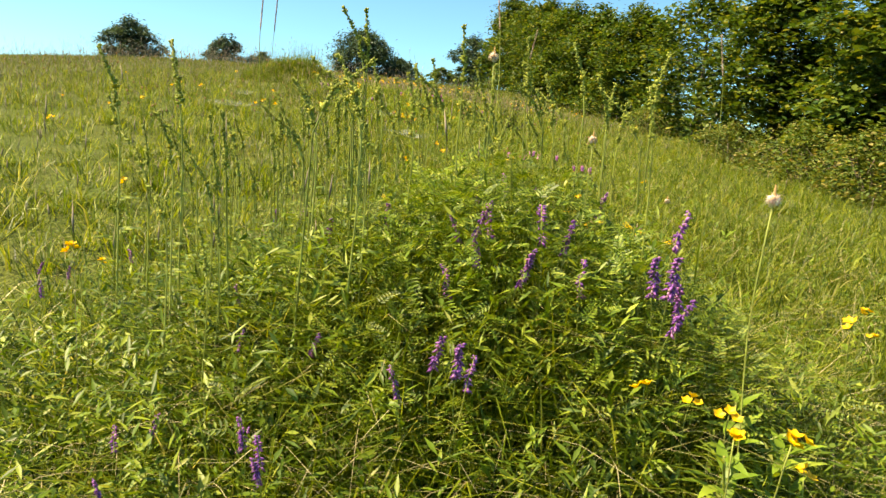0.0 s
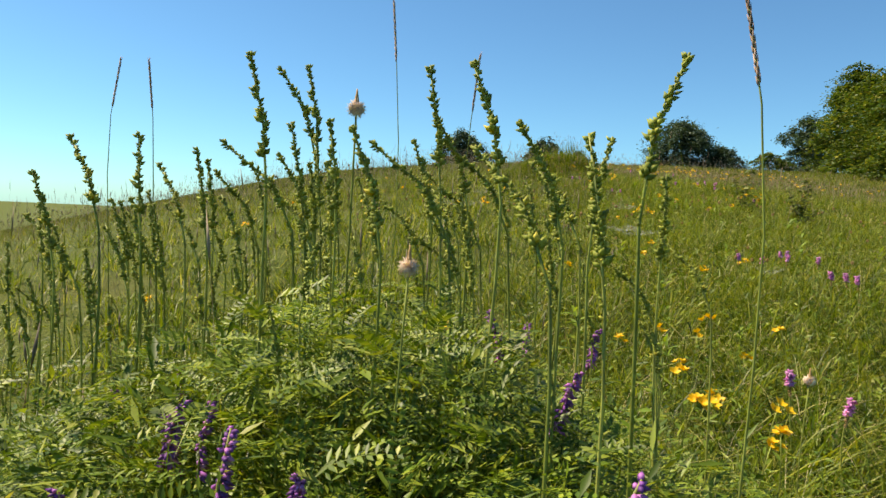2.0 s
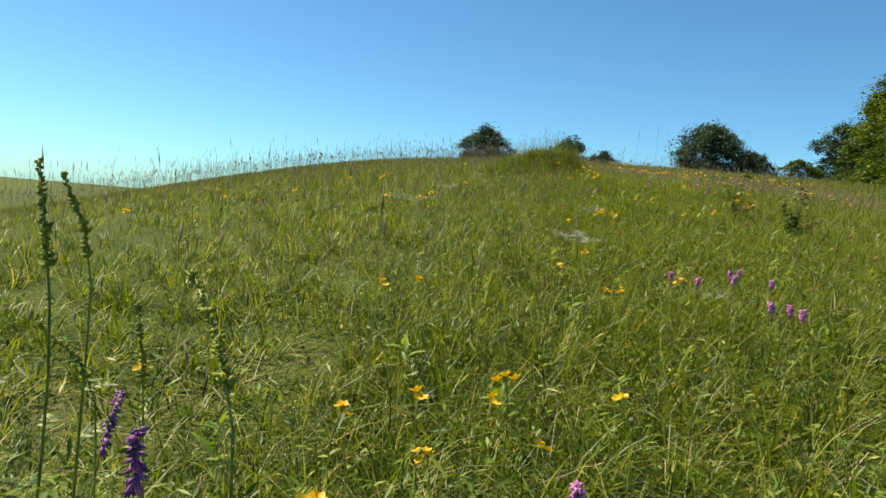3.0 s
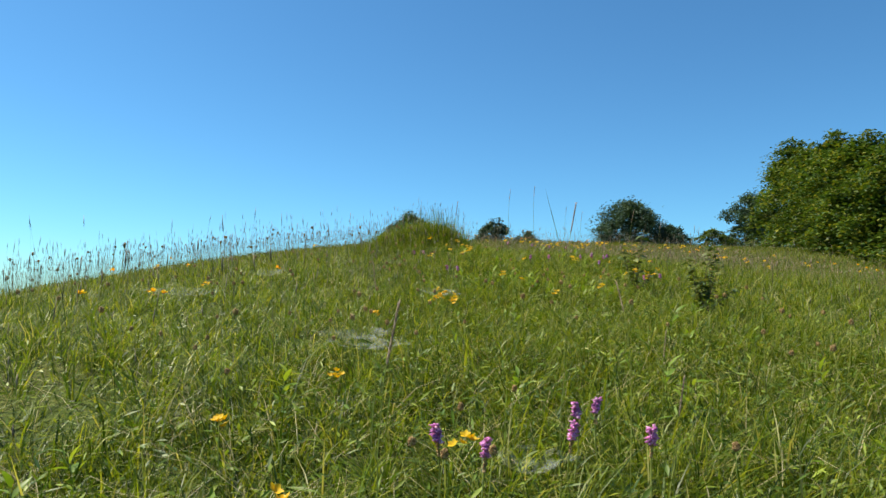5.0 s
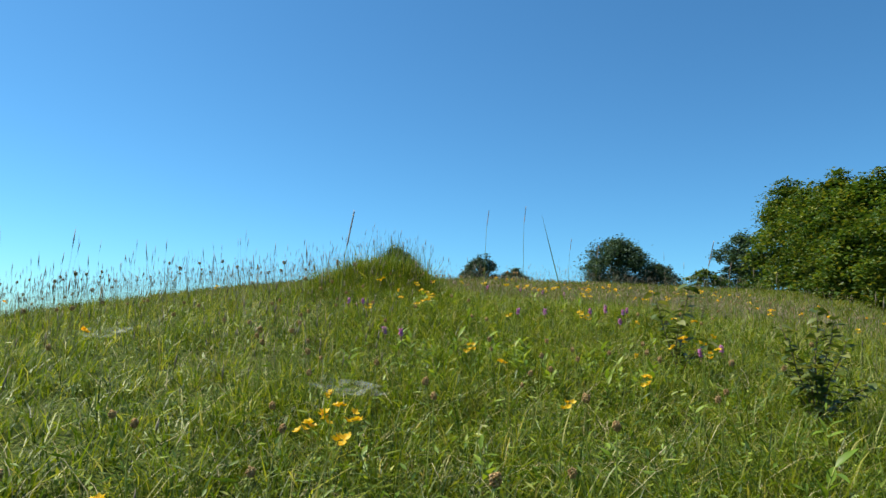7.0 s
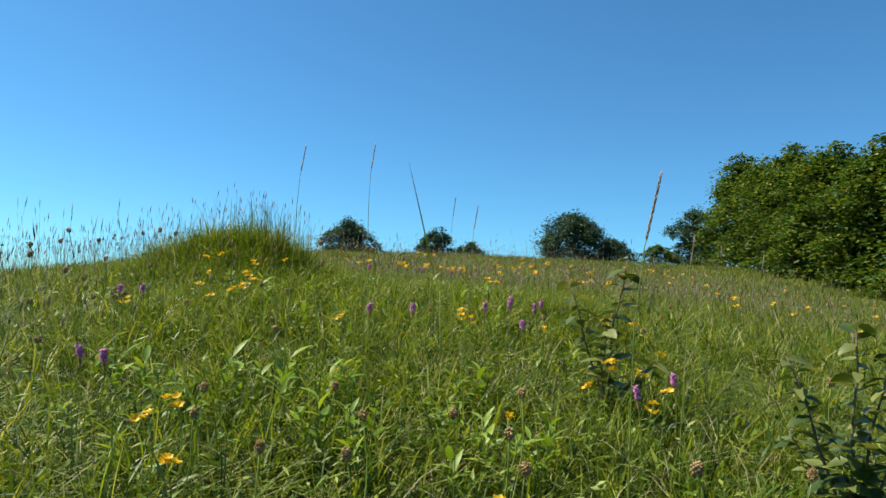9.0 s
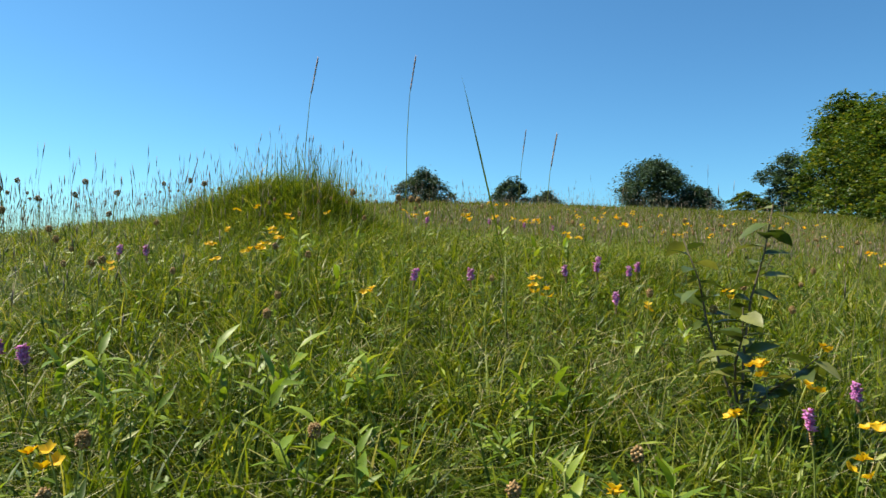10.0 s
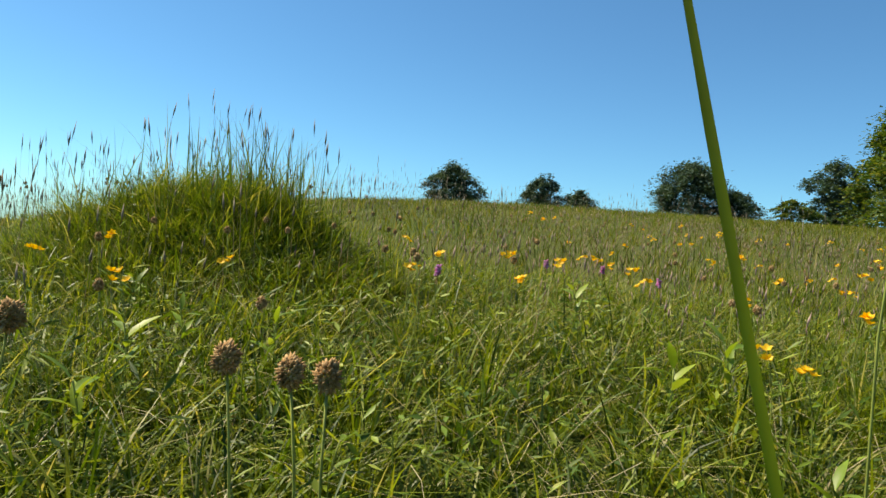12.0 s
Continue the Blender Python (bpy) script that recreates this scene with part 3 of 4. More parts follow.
def grass_stalk(seed):
    """A tall single grass with a narrow spike of overlapping spikelets."""
    r = random.Random(seed)
    ob = thing("grass_stalk", "tall grass stalk with a slender purplish-brown head", "grass", "tall grass stalks")
    pts = bowed(1.0, r.uniform(-0.03, 0.03), r.uniform(0.0, 0.08))
    ob["tip"] = tuple(pts[-1])
    part("stem", Shape().tube(pts, [0.0019 - 0.0011 * i / 8 for i in range(9)], 4).mesh("stem", STEM), ob)
    head = Shape()
    for i in range(46):
        t = 0.89 + 0.11 * i / 46
        c, d = along(pts, t)
        a = 2.4 * i
        side = d.orthogonal().normalized()
        side.rotate(Matrix.Rotation(a, 3, d))
        head.bud(c, d + side * 0.2, 0.013, 0.0012)
    part("head", head.mesh("head", PINK_HEADS), ob)
    blade = Shape().leaf((0, 0, 0), (0.4, 0, 1), (-1, 0, 0.4), 0.22, 0.005, -0.25).mesh("blade", GRASS)
    for t in (0.12, 0.3):
        c, _ = along(pts, t)
        part("blade", blade, ob, m=Matrix.Translation(c) @ pose(0, 0, 0, 0, 0, r.uniform(0, 360)))
    return ob


def plant_out(protos, spots, scale=lambda i: 1.0, turn=lambda i: random.uniform(0, 360), tilt=6, tips=False):
    """Sets copies of the prototypes at spots (x, y), the prototypes first. tips: the spots are those of the tips, not of the feet."""
    for i, (x, y) in enumerate(spots):
        s, a = scale(i), turn(i)
        aside = x - float(walk_x(y))
        if abs(aside) < 0.14 and y > 0:
            x += math.copysign(0.14 - abs(aside), aside)
        if tips:
            tip = protos[i % len(protos)]["tip"]
            x -= s * (tip[0] * math.cos(radians(a)) - tip[1] * math.sin(radians(a)))
            y -= s * (tip[0] * math.sin(radians(a)) + tip[1] * math.cos(radians(a)))
            s /= tip[2]
        m = pose(x, y, ground_z(x, y) - 0.005, random.uniform(-tilt, tilt), random.uniform(-tilt, tilt), a) @ Matrix.Scale(s, 4)
        if i < len(protos):
            protos[i].matrix_basis = m
        else:
            src = protos[i % len(protos)]
            copy_thing(src, m).scale = (s, s, s)


YELLOW_LOW = [(-0.22, 0.7), (-0.17, 0.88), (-0.04, 0.78), (-0.4, 0.15), (-0.45, 0.0), (-0.8, 2.17), (0.33, 2.83), (-0.56, 0.81), (-1.28, 1.08), (-0.28, 0.77),
              (-0.08, 0.94), (0.33, 1.08), (-0.42, 0.08), (-0.36, -0.09), (-0.22, -0.02), (-0.31, -0.34), (-0.33, -0.17), (-1.17, -1.81), (-1.06, -1.9),
              (-1.26, -2.01), (-1.23, -2.07), (-1.05, -2.07), (-1.31, -1.77), (-2.83, 0.02), (-2.78, -0.33), (-2.7, 1.16), (-0.04, -1.42), (0.25, -1.3),
              (0.38, -1.1), (0.39, 0.21), (1.5, 1.93), (-0.66, 2.25)]
GOLDEN = [(0.16, 3.68), (0.51, 3.11), (1.05, 3.59), (0.31, 6.14), (0.34, 4.46), (0.68, 6.96), (0.78, 6.69), (1.28, 8.37), (2.21, 7.94), (1.31, 8.55),
          (0.71, 7.25), (0.71, 7.07), (0.82, 6.96), (0.69, 6.82), (1.63, 7.29), (2.13, 7.79), (3.24, 10.42), (3.15, 10.45), (3.14, 9.7), (0.89, 10.92),
          (0.29, 12.44), (5.14, 11.07), (5.22, 12.1), (0.3, 11.99), (0.76, 11.74), (0.62, 11.12), (0.78, 10.36), (0.87, 10.73), (0.95, 10.69), (2.24, 10.29),
          (2.29, 10.18), (2.67, 10.04), (2.82, 9.46), (2.89, 9.4), (2.87, 9.29), (2.9, 9.01), (2.76, 8.79), (2.27, 8.58), (1.46, 8.09), (0.38, 10.2),
          (2.65, 8.99), (2.38, 14.09), (1.81, 13.47), (0.8, 11.17), (0.91, 11.02), (0.91, 10.58), (0.68, 10.69), (2.26, 10.1), (1.65, 9.92), (2.63, 11.63),
          (1.26, 13.76), (1.82, 13.33), (2.39, 13.62), (2.37, 12.77), (2.58, 11.78), (1.52, 12.99), (2.09, 13.33), (2.03, 13.12), (1.47, 12.42), (2.72, 12.58),
          (2.22, 14.12), (1.93, 12.49), (2.44, 13.34), (3.83, 15.77), (3.85, 14.38), (3.95, 14.37), (4.28, 15.47), (2.37, 14.55), (0.94, 12.11), (3.96, 14.98)]
ORCHIDS = [(0.86, 3.48), (0.97, 3.36), (1.23, 3.6), (1.4, 3.92), (1.48, 3.55), (1.3, 3.81), (0.14, 0.55), (0.19, 0.32), (1.18, 2.8), (1.35, 2.67), (1.33, 2.74),
           (0.18, 10.71), (0.3, 10.72), (0.66, 9.24), (0.77, 9.18), (2.61, 11.1), (2.82, 11.04), (2.63, 10.31), (1.8, 10.4), (1.89, 10.49), (2.6, 10.93),
           (2.81, 10.94), (2.43, 10.76), (1.56, 12.73), (2.02, 13.72), (2.37, 13.9), (2.62, 13.5), (2.9, 9.13), (3.15, 9.42)]
VETCH = [(-2.62, -1.36), (-2.6, -1.5), (-2.57, -1.33), (-2.34, -1.46), (-2.29, -1.56), (-2.27, -1.66), (-2.24, -1.65), (-2.65, -1.55), (-2.69, -1.69), (-2.34, -1.9), (-1.9, -1.59),
         (-1.76, -1.61), (-1.8, -1.61), (-1.82, -1.54), (-1.52, -1.32), (-1.46, -1.3), (-1.51, -1.23), (-1.33, -1.25), (-1.21, -1.19), (-1.47, -1.04), (-1.1, -1.55), (-1.04, -1.6),
         (-1.21, -1.6), (-0.91, -1.27), (-1.0, -1.5), (-0.9, -0.75), (-1.91, 0.47), (-2.23, -0.7), (-2.31, -1.02), (-2.98, -0.61), (-2.9, 0.22), (-2.64, 0.31), (-2.97, -0.12),
         (-3.07, 0.39), (-1.98, 0.6), (-1.55, -1.0), (-1.42, -1.09), (-0.94, 0.23), (-0.96, -0.28), (-0.7, 0.1), (-1.9, -0.5), (-1.7, -0.6), (-2.1, -1.2), (-1.65, -1.3), (-1.3, -1.45)]
SEEDS = [(0.11, 5.81), (-0.69, 5.03), (-0.39, 4.68), (0.01, 4.16), (0.25, 4.89), (0.09, 5.45), (-0.95, 6.33), (-1.87, 7.18), (0.81, 3.35), (0.89, 3.25),
         (1.06, 3.29), (1.18, 4.07), (1.62, 5.83), (0.91, 5.56), (0.14, 7.89), (1.39, 8.5), (1.71, 8.6), (1.7, 3.4), (0.88, 3.75), (-0.18, 5.68), (-0.6, 5.5),
         (-0.4, 4.92), (0.12, 8.06), (0.22, 8.29), (0.06, 9.1), (-0.79, 9), (-0.78, 9.43), (-0.13, 8.63), (1.62, 7.69), (1.65, 8.05), (1.89, 8.04),
         (3.64, 10.88), (1.4, 9.34), (-0.38, 8.77), (2.92, 8.07), (1.28, 10.25), (0.3, 12.56), (0.53, 11.98), (1.73, 12.56), (1.18, 13.3), (2.77, 13.99),
         (1.27, 13.33), (1.24, 11.43), (0.73, 12.45), (0.94, 12.69), (0.73, 12.85), (0.96, 13.01), (1.76, 16.06), (2, 15.42), (0.88, 11.44), (3.21, 13.4),
         (1.46, 12.43)]
SEEDS_TALL = [(1.624, 10.482, 1.978), (1.684, 10.481, 1.971), (1.714, 10.49, 1.97), (1.408, 10.483, 1.996)]



def stand(y):
    """How high the flowers stand along the way: the sward is deepest below the crest."""
    return float(np.interp(y, [3, 4.5, 6, 8, 10.5, 13.5], [0.38, 0.31, 0.34, 0.42, 0.43, 0.38]))


random.seed(3)
plant_out([yellow_flower(i) for i in range(4)], YELLOW_LOW, lambda i: random.uniform(0.85, 1.2), tilt=9)
for lo, hi, mean, near in ((0, 7, 0.33, True), (7, 12.2, 0.43, True), (12.2, 99, 0.39, False)):
    few = [q for q in GOLDEN if lo <= q[1] < hi]
    plant_out([yellow_flower(round(mean * 100) + i, mean, near) for i in range(3)], few, lambda i: stand(few[i][1]) / mean, tilt=3)
plant_out([orchid(i) for i in range(5)], ORCHIDS, lambda i: (stand(ORCHIDS[i][1]) + (0.06 if ORCHIDS[i][1] < 7 else -0.03)) / 0.46, tilt=3)
plant_out([vetch_flower(i) for i in range(4)], VETCH, lambda i: random.uniform(0.9, 1.1) * float(np.interp(VETCH[i][0], [-2.7, -2.2, -1.8, -1.1], [0.62, 0.72, 0.95, 1.25])), tilt=7)
plant_out([seed_head(i, 0.45, 1.15) for i in range(4)], SEEDS, lambda i: (stand(SEEDS[i][1]) + 0.05) / 0.45, tilt=3)
plant_out([seed_head(9, 0.82, 1.4, 150)], [q[:2] for q in SEEDS_TALL], lambda i: SEEDS_TALL[i][2] - ground_z(*SEEDS_TALL[i][:2]), tilt=0, tips=True)
crowd = []
while len(crowd) < 70:
    x, y = random.uniform(-5.5, 0.3), random.uniform(9.5, 17.5)
    if abs(x) > 1.2 or abs(y - 13.7) > 1:
        crowd.append((x, y))
while len(crowd) < 200:
    crowd.append((random.uniform(-3.2, 0.7) if len(crowd) % 3 else random.uniform(0.8, 3.6), random.uniform(4.5, 11)))
while len(crowd) < 320:
    crowd.append((random.uniform(0.6, 7.5), random.uniform(12, 21)))
plant_out([seed_head(21, 0.42, 1.0, 36), seed_head(22, 0.42, 1.15, 36)], crowd, lambda i: random.uniform(1.2, 1.6) if i < 70 else random.uniform(0.95, 1.25), tilt=8)

dots = [(random.uniform(1.6, 8), random.uniform(12, 21)) for _ in range(60)] + [(random.uniform(-4, -0.6), random.uniform(3, 12)) for _ in range(14)]
plant_out([yellow_flower(11, 0.42, False), yellow_flower(12, 0.42, False), yellow_flower(13, 0.42, False)], dots, lambda i: random.uniform(0.9, 1.2), tilt=9)

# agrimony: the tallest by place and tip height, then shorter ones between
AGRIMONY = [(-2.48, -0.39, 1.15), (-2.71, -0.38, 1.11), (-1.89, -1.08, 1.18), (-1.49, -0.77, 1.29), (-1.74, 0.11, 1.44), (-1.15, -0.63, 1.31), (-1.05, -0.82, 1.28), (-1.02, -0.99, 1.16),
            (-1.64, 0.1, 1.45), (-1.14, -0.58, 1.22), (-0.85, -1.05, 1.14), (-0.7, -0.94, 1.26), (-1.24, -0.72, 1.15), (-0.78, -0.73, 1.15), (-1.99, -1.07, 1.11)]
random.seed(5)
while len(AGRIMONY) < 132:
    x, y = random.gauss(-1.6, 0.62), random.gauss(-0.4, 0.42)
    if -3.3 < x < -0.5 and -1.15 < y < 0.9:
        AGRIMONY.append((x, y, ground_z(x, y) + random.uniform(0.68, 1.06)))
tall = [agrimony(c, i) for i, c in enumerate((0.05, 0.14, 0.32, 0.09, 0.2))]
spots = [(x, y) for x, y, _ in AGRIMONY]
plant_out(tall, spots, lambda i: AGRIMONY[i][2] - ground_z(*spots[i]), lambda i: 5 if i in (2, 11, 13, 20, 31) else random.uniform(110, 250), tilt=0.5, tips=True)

PLANTAIN = [(-1.33, -0.67, 1.2), (-1.137, -1.115, 0.91), (-1.05, -1.87, 0.79), (-0.3, -0.55, 0.66)]
plant_out([plantain()], [p[:2] for p in PLANTAIN], lambda i: PLANTAIN[i][2] - ground_z(*PLANTAIN[i][:2]), tilt=1)

# single tall grasses: x, y and the height of the tip
STALKS = [(1.42, 9.78, 2.42), (1.735, 10.03, 2.5), (2.247, 9.575, 2.13), (2.2, 10.5, 2.3), (2.4, 7.62, 1.9), (0.84, 2.5, 1.108), (1.21, 3.99, 1.47),
          (0.62, 3.73, 1.22), (0.836, 6.539, 1.82), (-0.69, -1.2, 1.3), (1.36, 3.46, 1.17), (1.5, 3.44, 1.03), (1.35, 2.8, 0.97), (-2.13, -0.15, 1.4), (-2.06, -0.11, 1.41),
          (-1.25, -0.54, 1.46), (-1.05, -0.52, 1.35), (-0.9, 6.2, 1.5), (3.0, 8.9, 1.95)]
plant_out([grass_stalk(i) for i in range(4)], [s[:2] for s in STALKS], lambda i: STALKS[i][2] - ground_z(*STALKS[i][:2]), tilt=0.5, tips=True)


def near_blade():
    """One broad grass leaf with a rolled sheath, close to the way."""
    ob = thing("broad_grass", "single broad green grass blade standing upright", "grass")
    part("blade", Shape().leaf((0, 0, 0.45), (0.26, 0, 1), (0, -1, 0), 0.85, 0.0085, 0.06).mesh("blade", GRASS), ob)
    part("sheath", Shape().tube([(-0.02, 0, 0), (-0.01, 0, 0.25), (0, 0, 0.5)], [0.003, 0.003, 0.002]).mesh("sheath", STEM), ob)
    return ob


near_blade().matrix_basis = pose(2.12, 10.36, ground_z(2.12, 10.36), 0, 0, 172)


def web(x, y, w, d, seed):
    """A slack sheet of spider silk over the grass tips, with a ragged rim."""
    r = random.Random(seed)
    s = Shape()
    rim = [1 + 0.35 * math.sin(3 * a + seed) + r.uniform(-0.25, 0.25) for a in range(18)]
    s.v.append(Vector((0, 0, 0.24)))
    for ring in (0.35, 0.7, 1.0):
        for k in range(18):
            a = 2 * math.pi * k / 18
            px, py = math.cos(a) * w * ring * rim[k] / 2, math.sin(a) * d * ring * rim[k] / 2
            s.v.append(Vector((px, py, ground_z(x + px, y + py) - ground_z(x, y) + 0.24 + 0.05 * ring ** 2 + r.uniform(-0.012, 0.012))))
    for k in range(18):
        m = (k + 1) % 18
        s.f.append((0, 1 + k, 1 + m))
        for q in (0, 1):
            s.f.append((1 + 18 * q + k, 19 + 18 * q + k, 19 + 18 * q + m, 1 + 18 * q + m))
    ob = tagged(new("spider_web", s.mesh("spider_web", SILK)), "greyish sheet of spider silk draped over grass tips", "spider web", "spider webs")
    ob.location = (x, y, ground_z(x, y))


SILK = web_silk()
for i, (x, y, w, d) in enumerate([(-1.74, 7.67, 0.6, 0.4), (0.34, 5.31, 0.42, 0.25), (1.13, 3.62, 0.22, 0.13), (0.29, 5.62, 0.4, 0.2), (0.65, 7.78, 0.38, 0.26), (-1.44, 9.36, 0.4, 0.3)]):
    web(x, y, w, d, i)


# ---- saplings in the meadow ----
def sapling(name, stems, leaves, label, seed, size=0.06):
    r = random.Random(seed)
    ob = thing(name, label, "shrub")
    lm = Shape().leaf((0, 0, 0), (1, 0, 0), (0, 0, 1), size, size * 0.62, 0.25).mesh("leaf", SAPLING)
    for reach, high, a in stems:
        pts = [Vector((reach * t ** 1.4 * math.cos(a) + 0.012 * math.sin(9 * t), reach * t ** 1.4 * math.sin(a), high * t)) for t in (0, 0.2, 0.4, 0.6, 0.8, 1.0)]
        part("stem", Shape().tube(pts, [0.006, 0.0055, 0.005, 0.004, 0.003, 0.002], 6).mesh("stem", BARK), ob)
        for i in range(leaves):
            c, _ = along(pts, 0.35 + 0.65 * (i + 0.5) / leaves)
            k = r.uniform(0.75, 1.25)
            part("leaf", lm, ob, m=Matrix.Translation(c) @ pose(0, 0, 0, r.uniform(-30, 30), r.uniform(-35, 20), 137 * i + r.uniform(-30, 30)) @ Matrix.Scale(k, 4))
    return ob


sapling("sapling", [(0.12, 0.86, 0.3), (0.2, 0.72, 2.9), (0.25, 0.5, 4.4), (0.28, 0.35, 5.4)], 20, "young dark-leaved sapling with two bare stems in grass", 2, 0.1).matrix_basis = pose(2.95, 9.88, ground_z(2.95, 9.88))
sapling("shrub", [(0.08, 0.78, 1.0), (0.2, 0.66, 2.9), (0.22, 0.58, 5.0), (0.15, 0.45, 4.0), (0.12, 0.72, 0.1), (0.25, 0.4, 1.9), (0.28, 0.35, 5.8)], 30, "small bushy pale-green shrub in the grass", 4, 0.075).matrix_basis = pose(3.33, 8.5, ground_z(3.33, 8.5))
sapling("rose_shrub", [(0.12, 0.5, 0.6), (0.2, 0.42, 2.5), (0.18, 0.36, 4.6)], 12, "low leafy shrub with reddish tips on slope", 7, 0.05).matrix_basis = pose(4.1, 12.6, ground_z(4.1, 12.6))


# ---- trees and bushes ----
def crown_mesh(name, material, w, low, high, sprays, leaves, leaf, flat, seed, cone=0.0, clump=0.27):
    """Leaves in flat sprays on an uneven egg-shaped shell, with gaps between the sprays."""
    g = np.random.default_rng(seed)
    zed = g.uniform(-0.92, 1, sprays)
    a = g.uniform(0, 2 * np.pi, sprays)
    rad = np.where(zed < 0, 0.93, np.sqrt(np.maximum(1 - zed ** 2, 0.02))) * (1 - cone * (zed + 0.75) / 1.75)
    lump = 0.78 + 0.12 * np.sin(3 * a + 4 * zed + seed) + 0.09 * np.sin(7 * a - 6 * zed) + g.uniform(-0.24, 0.18, sprays)
    lump[: sprays // 3] *= g.uniform(0.3, 0.85, sprays // 3)
    mid, half = (low + high) / 2, (high - low) / 2
    c = np.stack([w * rad * lump * np.cos(a), w * rad * lump * np.sin(a), mid + half * zed * (0.94 + 0.1 * g.normal(size=sprays))], -1)
    size = g.uniform(0.55, 1.15, sprays) * w * clump
    away = np.stack([np.cos(a), np.sin(a)], -1)
    k = sprays * leaves
    at = np.repeat(np.arange(sprays), leaves)
    q = g.normal(size=(k, 3)) * size[at][:, None] * np.array([0.55, 0.55, flat])
    dip = -0.35 * (q[:, :2] * away[at]).sum(-1)
    p = c[at] + q + np.stack([0 * dip, 0 * dip, dip], -1)
    turn, e = g.uniform(0, 2 * np.pi, k), g.normal(-0.15, 0.3, k)
    out = np.stack([np.cos(turn) * np.cos(e), np.sin(turn) * np.cos(e), np.sin(e)], -1)
    side = unit(np.cross(out, [0, 0, 1.0]) + g.normal(0, 0.28, (k, 3)))
    up = unit(np.cross(side, out))
    long = leaf * g.uniform(0.7, 1.35, k)
    return mesh_of(name, *leaf_arrays(p, out, up, long, long * 0.62), material)


def tree(name, material, w, low, high, sprays, leaves, leaf, flat, seed, label, cone=0.0, category="tree", trunk_r=0.16, clump=0.17):
    r = random.Random(seed)
    ob = thing(name, label, category)
    trunk = Shape()
    line = [Vector((0.15 * math.sin(2.2 * t), 0.12 * math.sin(1.7 * t + 1), high * 0.86 * t)) for t in (0, 0.15, 0.35, 0.55, 0.8, 1.0)]
    trunk.tube([line[0] - Vector((0, 0, 0.3))] + line, [trunk_r * 1.4, trunk_r * 1.15, trunk_r, trunk_r * 0.8, trunk_r * 0.55, trunk_r * 0.3, trunk_r * 0.1], 8)
    part("trunk", trunk.mesh("trunk", BARK), ob)
    for i in range(11):
        c, _ = along(line, 0.12 + 0.07 * i)
        a = 2.4 * i + r.uniform(-0.3, 0.3)
        reach = w * r.uniform(0.55, 0.8) * (1 - 0.05 * i)
        tip = c + Vector((math.cos(a) * reach, math.sin(a) * reach, reach * r.uniform(0.15, 0.5)))
        bend = c.lerp(tip, 0.5) + Vector((0, 0, 0.1 * reach))
        part("limb", Shape().tube([c, bend, tip], [trunk_r * 0.4, trunk_r * 0.25, trunk_r * 0.06], 6).mesh("limb", BARK), ob)
    part("crown", crown_mesh("crown", material, w, low, high, sprays, leaves, leaf, flat, seed, cone, clump), ob)
    return ob


def settle(ob, x, y, turn=0.0, s=1.0):
    ob.matrix_basis = pose(x, y, ground_z(x, y) - 0.05, 0, 0, turn) @ Matrix.Scale(s, 4)


hedge = [tree("tree", TREE_LEAF, 3.4, -0.6, 6.6, 340, 90, 0.21, 0.09, 31, "dense green hedgerow tree with layered leafy branches", clump=0.31),
         tree("tree", TREE_LEAF, 3.2, -0.6, 6.2, 340, 75, 0.225, 0.2, 32, "full green hedgerow tree, leafy to the ground", 0.15, clump=0.25),
         tree("tree", TREE_LEAF, 3.0, -0.6, 7.2, 310, 72, 0.225, 0.18, 33, "tall green hedgerow tree with pointed top", 0.45, clump=0.25),
         tree("tree", TREE_LEAF, 3.2, -0.6, 6.4, 180, 55, 0.24, 0.22, 34, "green hedgerow tree farther along the slope", 0.1, clump=0.28)]
for ob in hedge:
    ob["group"] = "hedgerow trees"
ROW = [(13.0, 2.5, 0.95, 0), (13.4, 8.0, 0.9, 1), (14.6, 13.2, 0.88, 2), (16.4, 18.8, 0.86, 3), (17.8, 24.6, 0.84, 1), (19.8, 31.0, 0.9, 1), (21.8, 38.0, 1.0, 1), (24.8, 46.5, 1.08, 2),
       (33.4, 70.5, 1.5, 2), (28.6, 57.0, 1.28, 3), (17.5, 4.0, 1.15, 0), (19.0, 12.0, 1.1, 3), (16.2, -1.0, 1.1, 0), (18.6, 8.0, 1.15, 3)]
placed = set()
for i, (x, y, s, k) in enumerate(ROW):
    ob = copy_thing(hedge[k], pose(x, y, 0)) if k in placed else hedge[k]
    placed.add(k)
    settle(ob, x, y, 77 * i, s)

# distant trees and bush, their haze painted into the leaf colour
settle(tree("tree", HAZED_LEAF, 8.0, -1.0, 13.0, 420, 55, 0.55, 0.4, 41, "dark green broad tree on the skyline", 0.0, "tree", 0.3), 34.4, 147)
settle(tree("tree", HAZED_LEAF, 6.0, -1.0, 8.2, 260, 55, 0.5, 0.4, 42, "lower dark green tree beside a larger one", 0.0, "tree", 0.25), 43.0, 149)
settle(tree("tree", HAZED_LEAF, 4.6, -1.0, 9.0, 230, 55, 0.5, 0.4, 43, "small green tree on the skyline, greyed by painted haze", 0.0, "tree", 0.25), 5.6, 150)
settle(tree("bush", HAZED_LEAF, 4.4, -1.0, 6.4, 180, 50, 0.5, 0.4, 44, "low dark bush on the skyline", 0.0, "bush", 0.2), 13.2, 149)
settle(tree("tree", HAZED_LEAF, 6.2, -1.0, 8.6, 260, 55, 0.5, 0.4, 45, "dark ragged tree behind the crest", 0.0, "tree", 0.25), -11.3, 136)
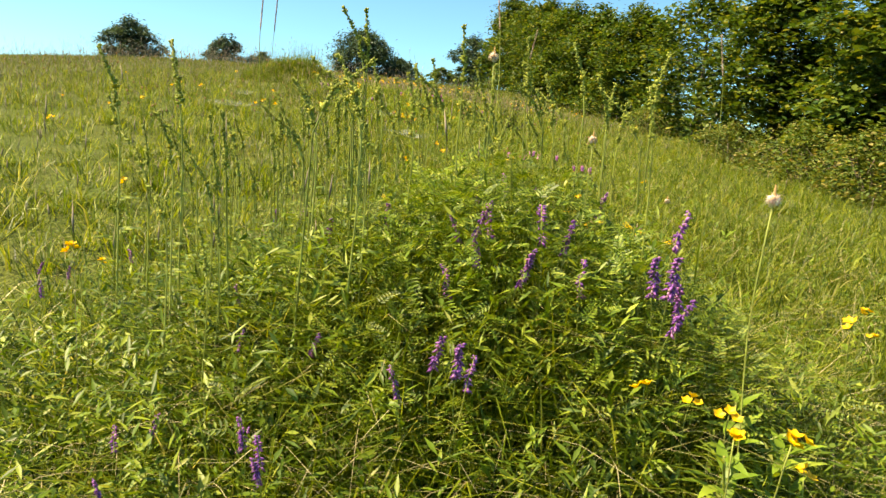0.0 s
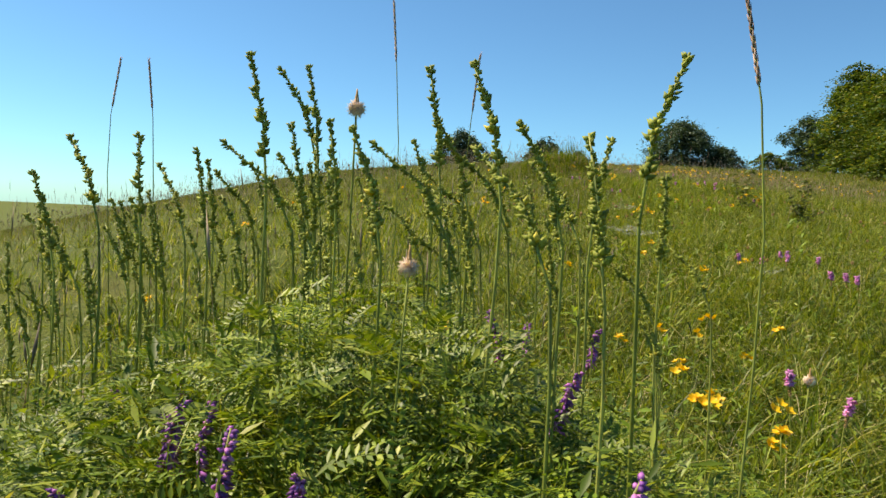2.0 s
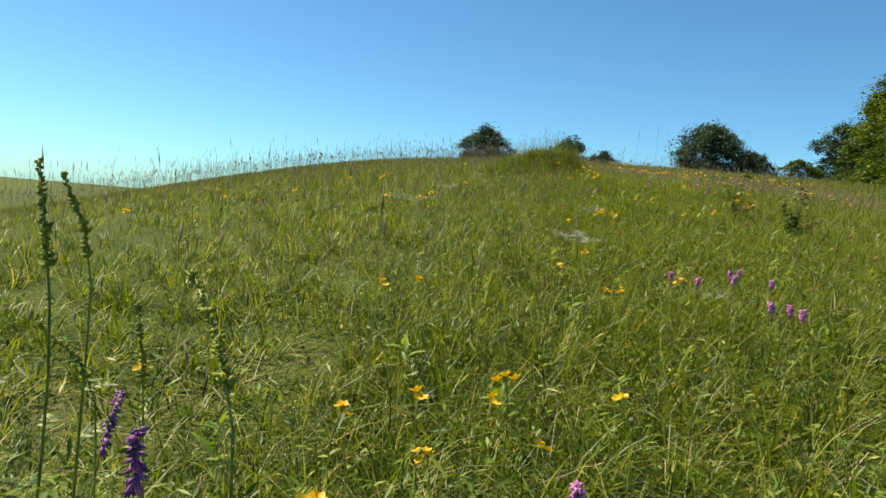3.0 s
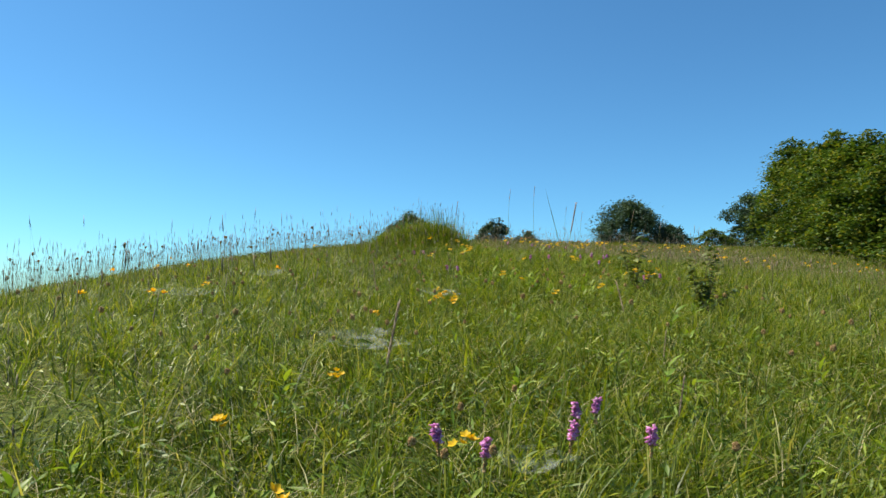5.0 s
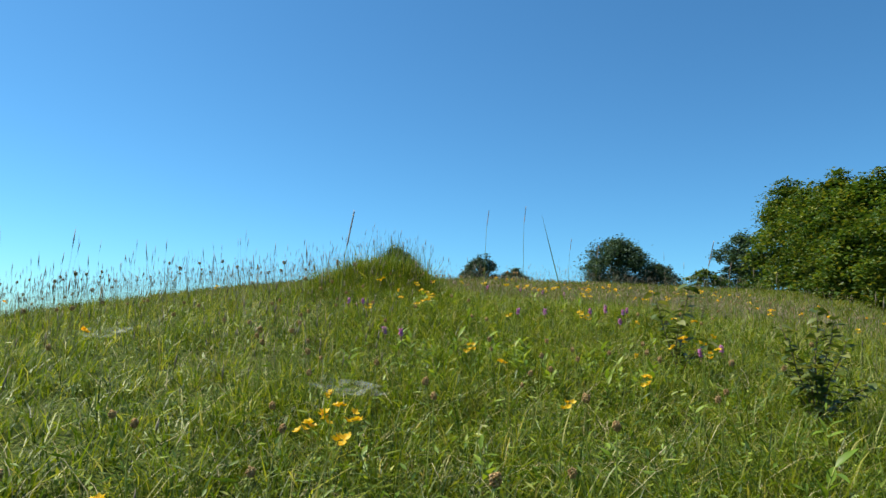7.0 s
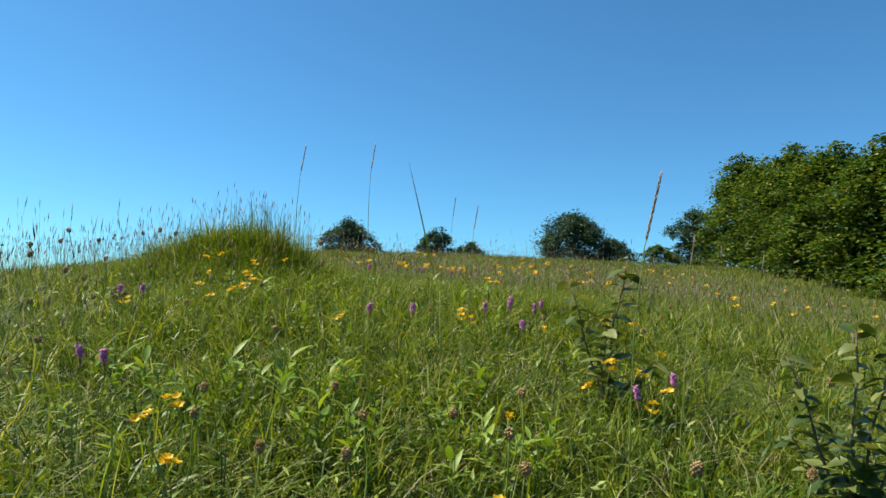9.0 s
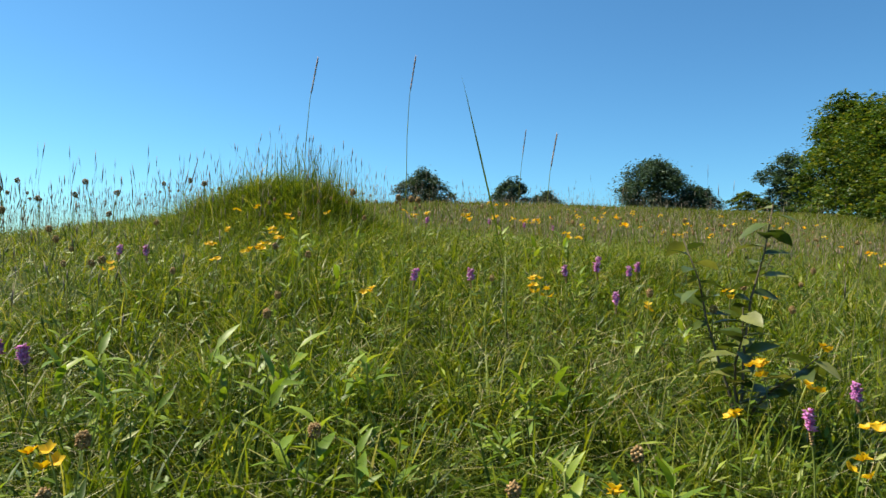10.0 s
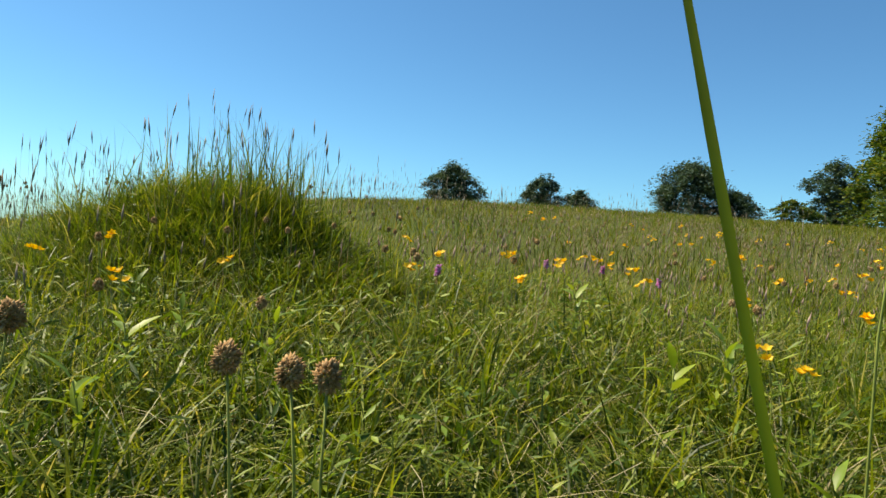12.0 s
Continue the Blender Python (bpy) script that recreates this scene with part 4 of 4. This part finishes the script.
settle(tree("tree", HAZED_LEAF, 4.6, -0.5, 9.0, 240, 55, 0.45, 0.4, 46, "dark distant tree behind the hedgerow", 0.0, "tree", 0.2), 44.5, 108)
settle(tree("bush", TREE_LEAF, 2.6, -0.4, 3.2, 90, 70, 0.26, 0.2, 47, "small green bush at the end of the hedgerow", 0.0, "bush", 0.1), 34.0, 95)

BRAMBLES = [(9.6, 7.6, 1.0), (9.3, 5.6, 1.1), (10.4, 10.4, 0.8), (12.6, 17.0, 0.75)]
first = None
for i, (x, y, s) in enumerate(BRAMBLES):
    if first is None:
        first = thing("bramble", "low bramble bush with yellowish leaves and canes", "bush", "brambles at the hedge foot")
        for k in range(9):
            a = 0.7 * k
            part("cane", Shape().tube([(0, 0, -0.05), (0.4 * math.cos(a), 0.4 * math.sin(a), 0.8), (1.0 * math.cos(a), 1.0 * math.sin(a), 0.55)], [0.008, 0.006, 0.003], 5).mesh("cane", BARK), first)
        part("foliage", crown_mesh("foliage", BRAMBLE, 1.3, -0.5, 1.15, 110, 40, 0.085, 0.3, 51), first)
        settle(first, x, y, 0, s)
    else:
        settle(copy_thing(first, pose(x, y, 0)), x, y, 90 * i, s)


# ---- broad-leaved herbs ----
def broad_herb(seed):
    r = random.Random(seed)
    ob = thing("broad_herb", "bright green herb with broad pointed leaves", "herb", "broad-leaved herbs")
    high = 0.3
    pts = bowed(high, r.uniform(-0.1, 0.1), 0.0)
    part("stem", Shape().tube(pts, [0.0026] * 9, 5).mesh("stem", STEM), ob)
    lm = Shape().leaf((0, 0, 0), (1, 0, 0.55), (0, 0, 1), 0.105, 0.03, 0.35).mesh("leaf", BRIGHT_LEAF)
    for i in range(13):
        c, _ = along(pts, 0.15 + 0.07 * i)
        part("leaf", lm, ob, m=Matrix.Translation(c) @ pose(0, 0, 0, r.uniform(-15, 15), r.uniform(-45, 10), 100 * i + r.uniform(-25, 25)) @ Matrix.Scale(r.uniform(0.6, 1.1), 4))
    return ob


HERBS = [(2.66, 10.27), (1.18, 9.49), (1.61, 9.38), (1.23, 9.18), (1.4, 9.3), (1.05, 9.35), (-0.97, -1.76), (-0.92, -1.85), (-0.81, -1.91), (-1.1, -1.95), (2.63, 11.38), (2.16, 13.0), (0.82, 11.97),
         (1.95, 9.25), (0.9, 7.0), (1.3, 6.9), (2.0, 8.6), (0.5, 5.0), (1.7, 5.6), (0.2, 3.2), (-0.5, 1.9), (-1.0, 1.0), (1.9, 7.3), (2.5, 9.0), (1.5, 11.3), (2.3, 11.9), (1.2, 4.9), (0.0, 2.4)]
random.seed(17)
HERBS += [(random.uniform(0.75, 2.5), random.uniform(8.7, 9.6)) for _ in range(34)]
HERBS += [(float(walk_x(q)) + random.uniform(0.35, 1.5) * random.choice((-1, 1)), q) for q in np.linspace(1.0, 12.5, 40)]
plant_out([broad_herb(i) for i in range(3)], HERBS, lambda i: random.uniform(0.7, 1.05) * (1.3 if 6 <= i <= 9 else 1), tilt=14)
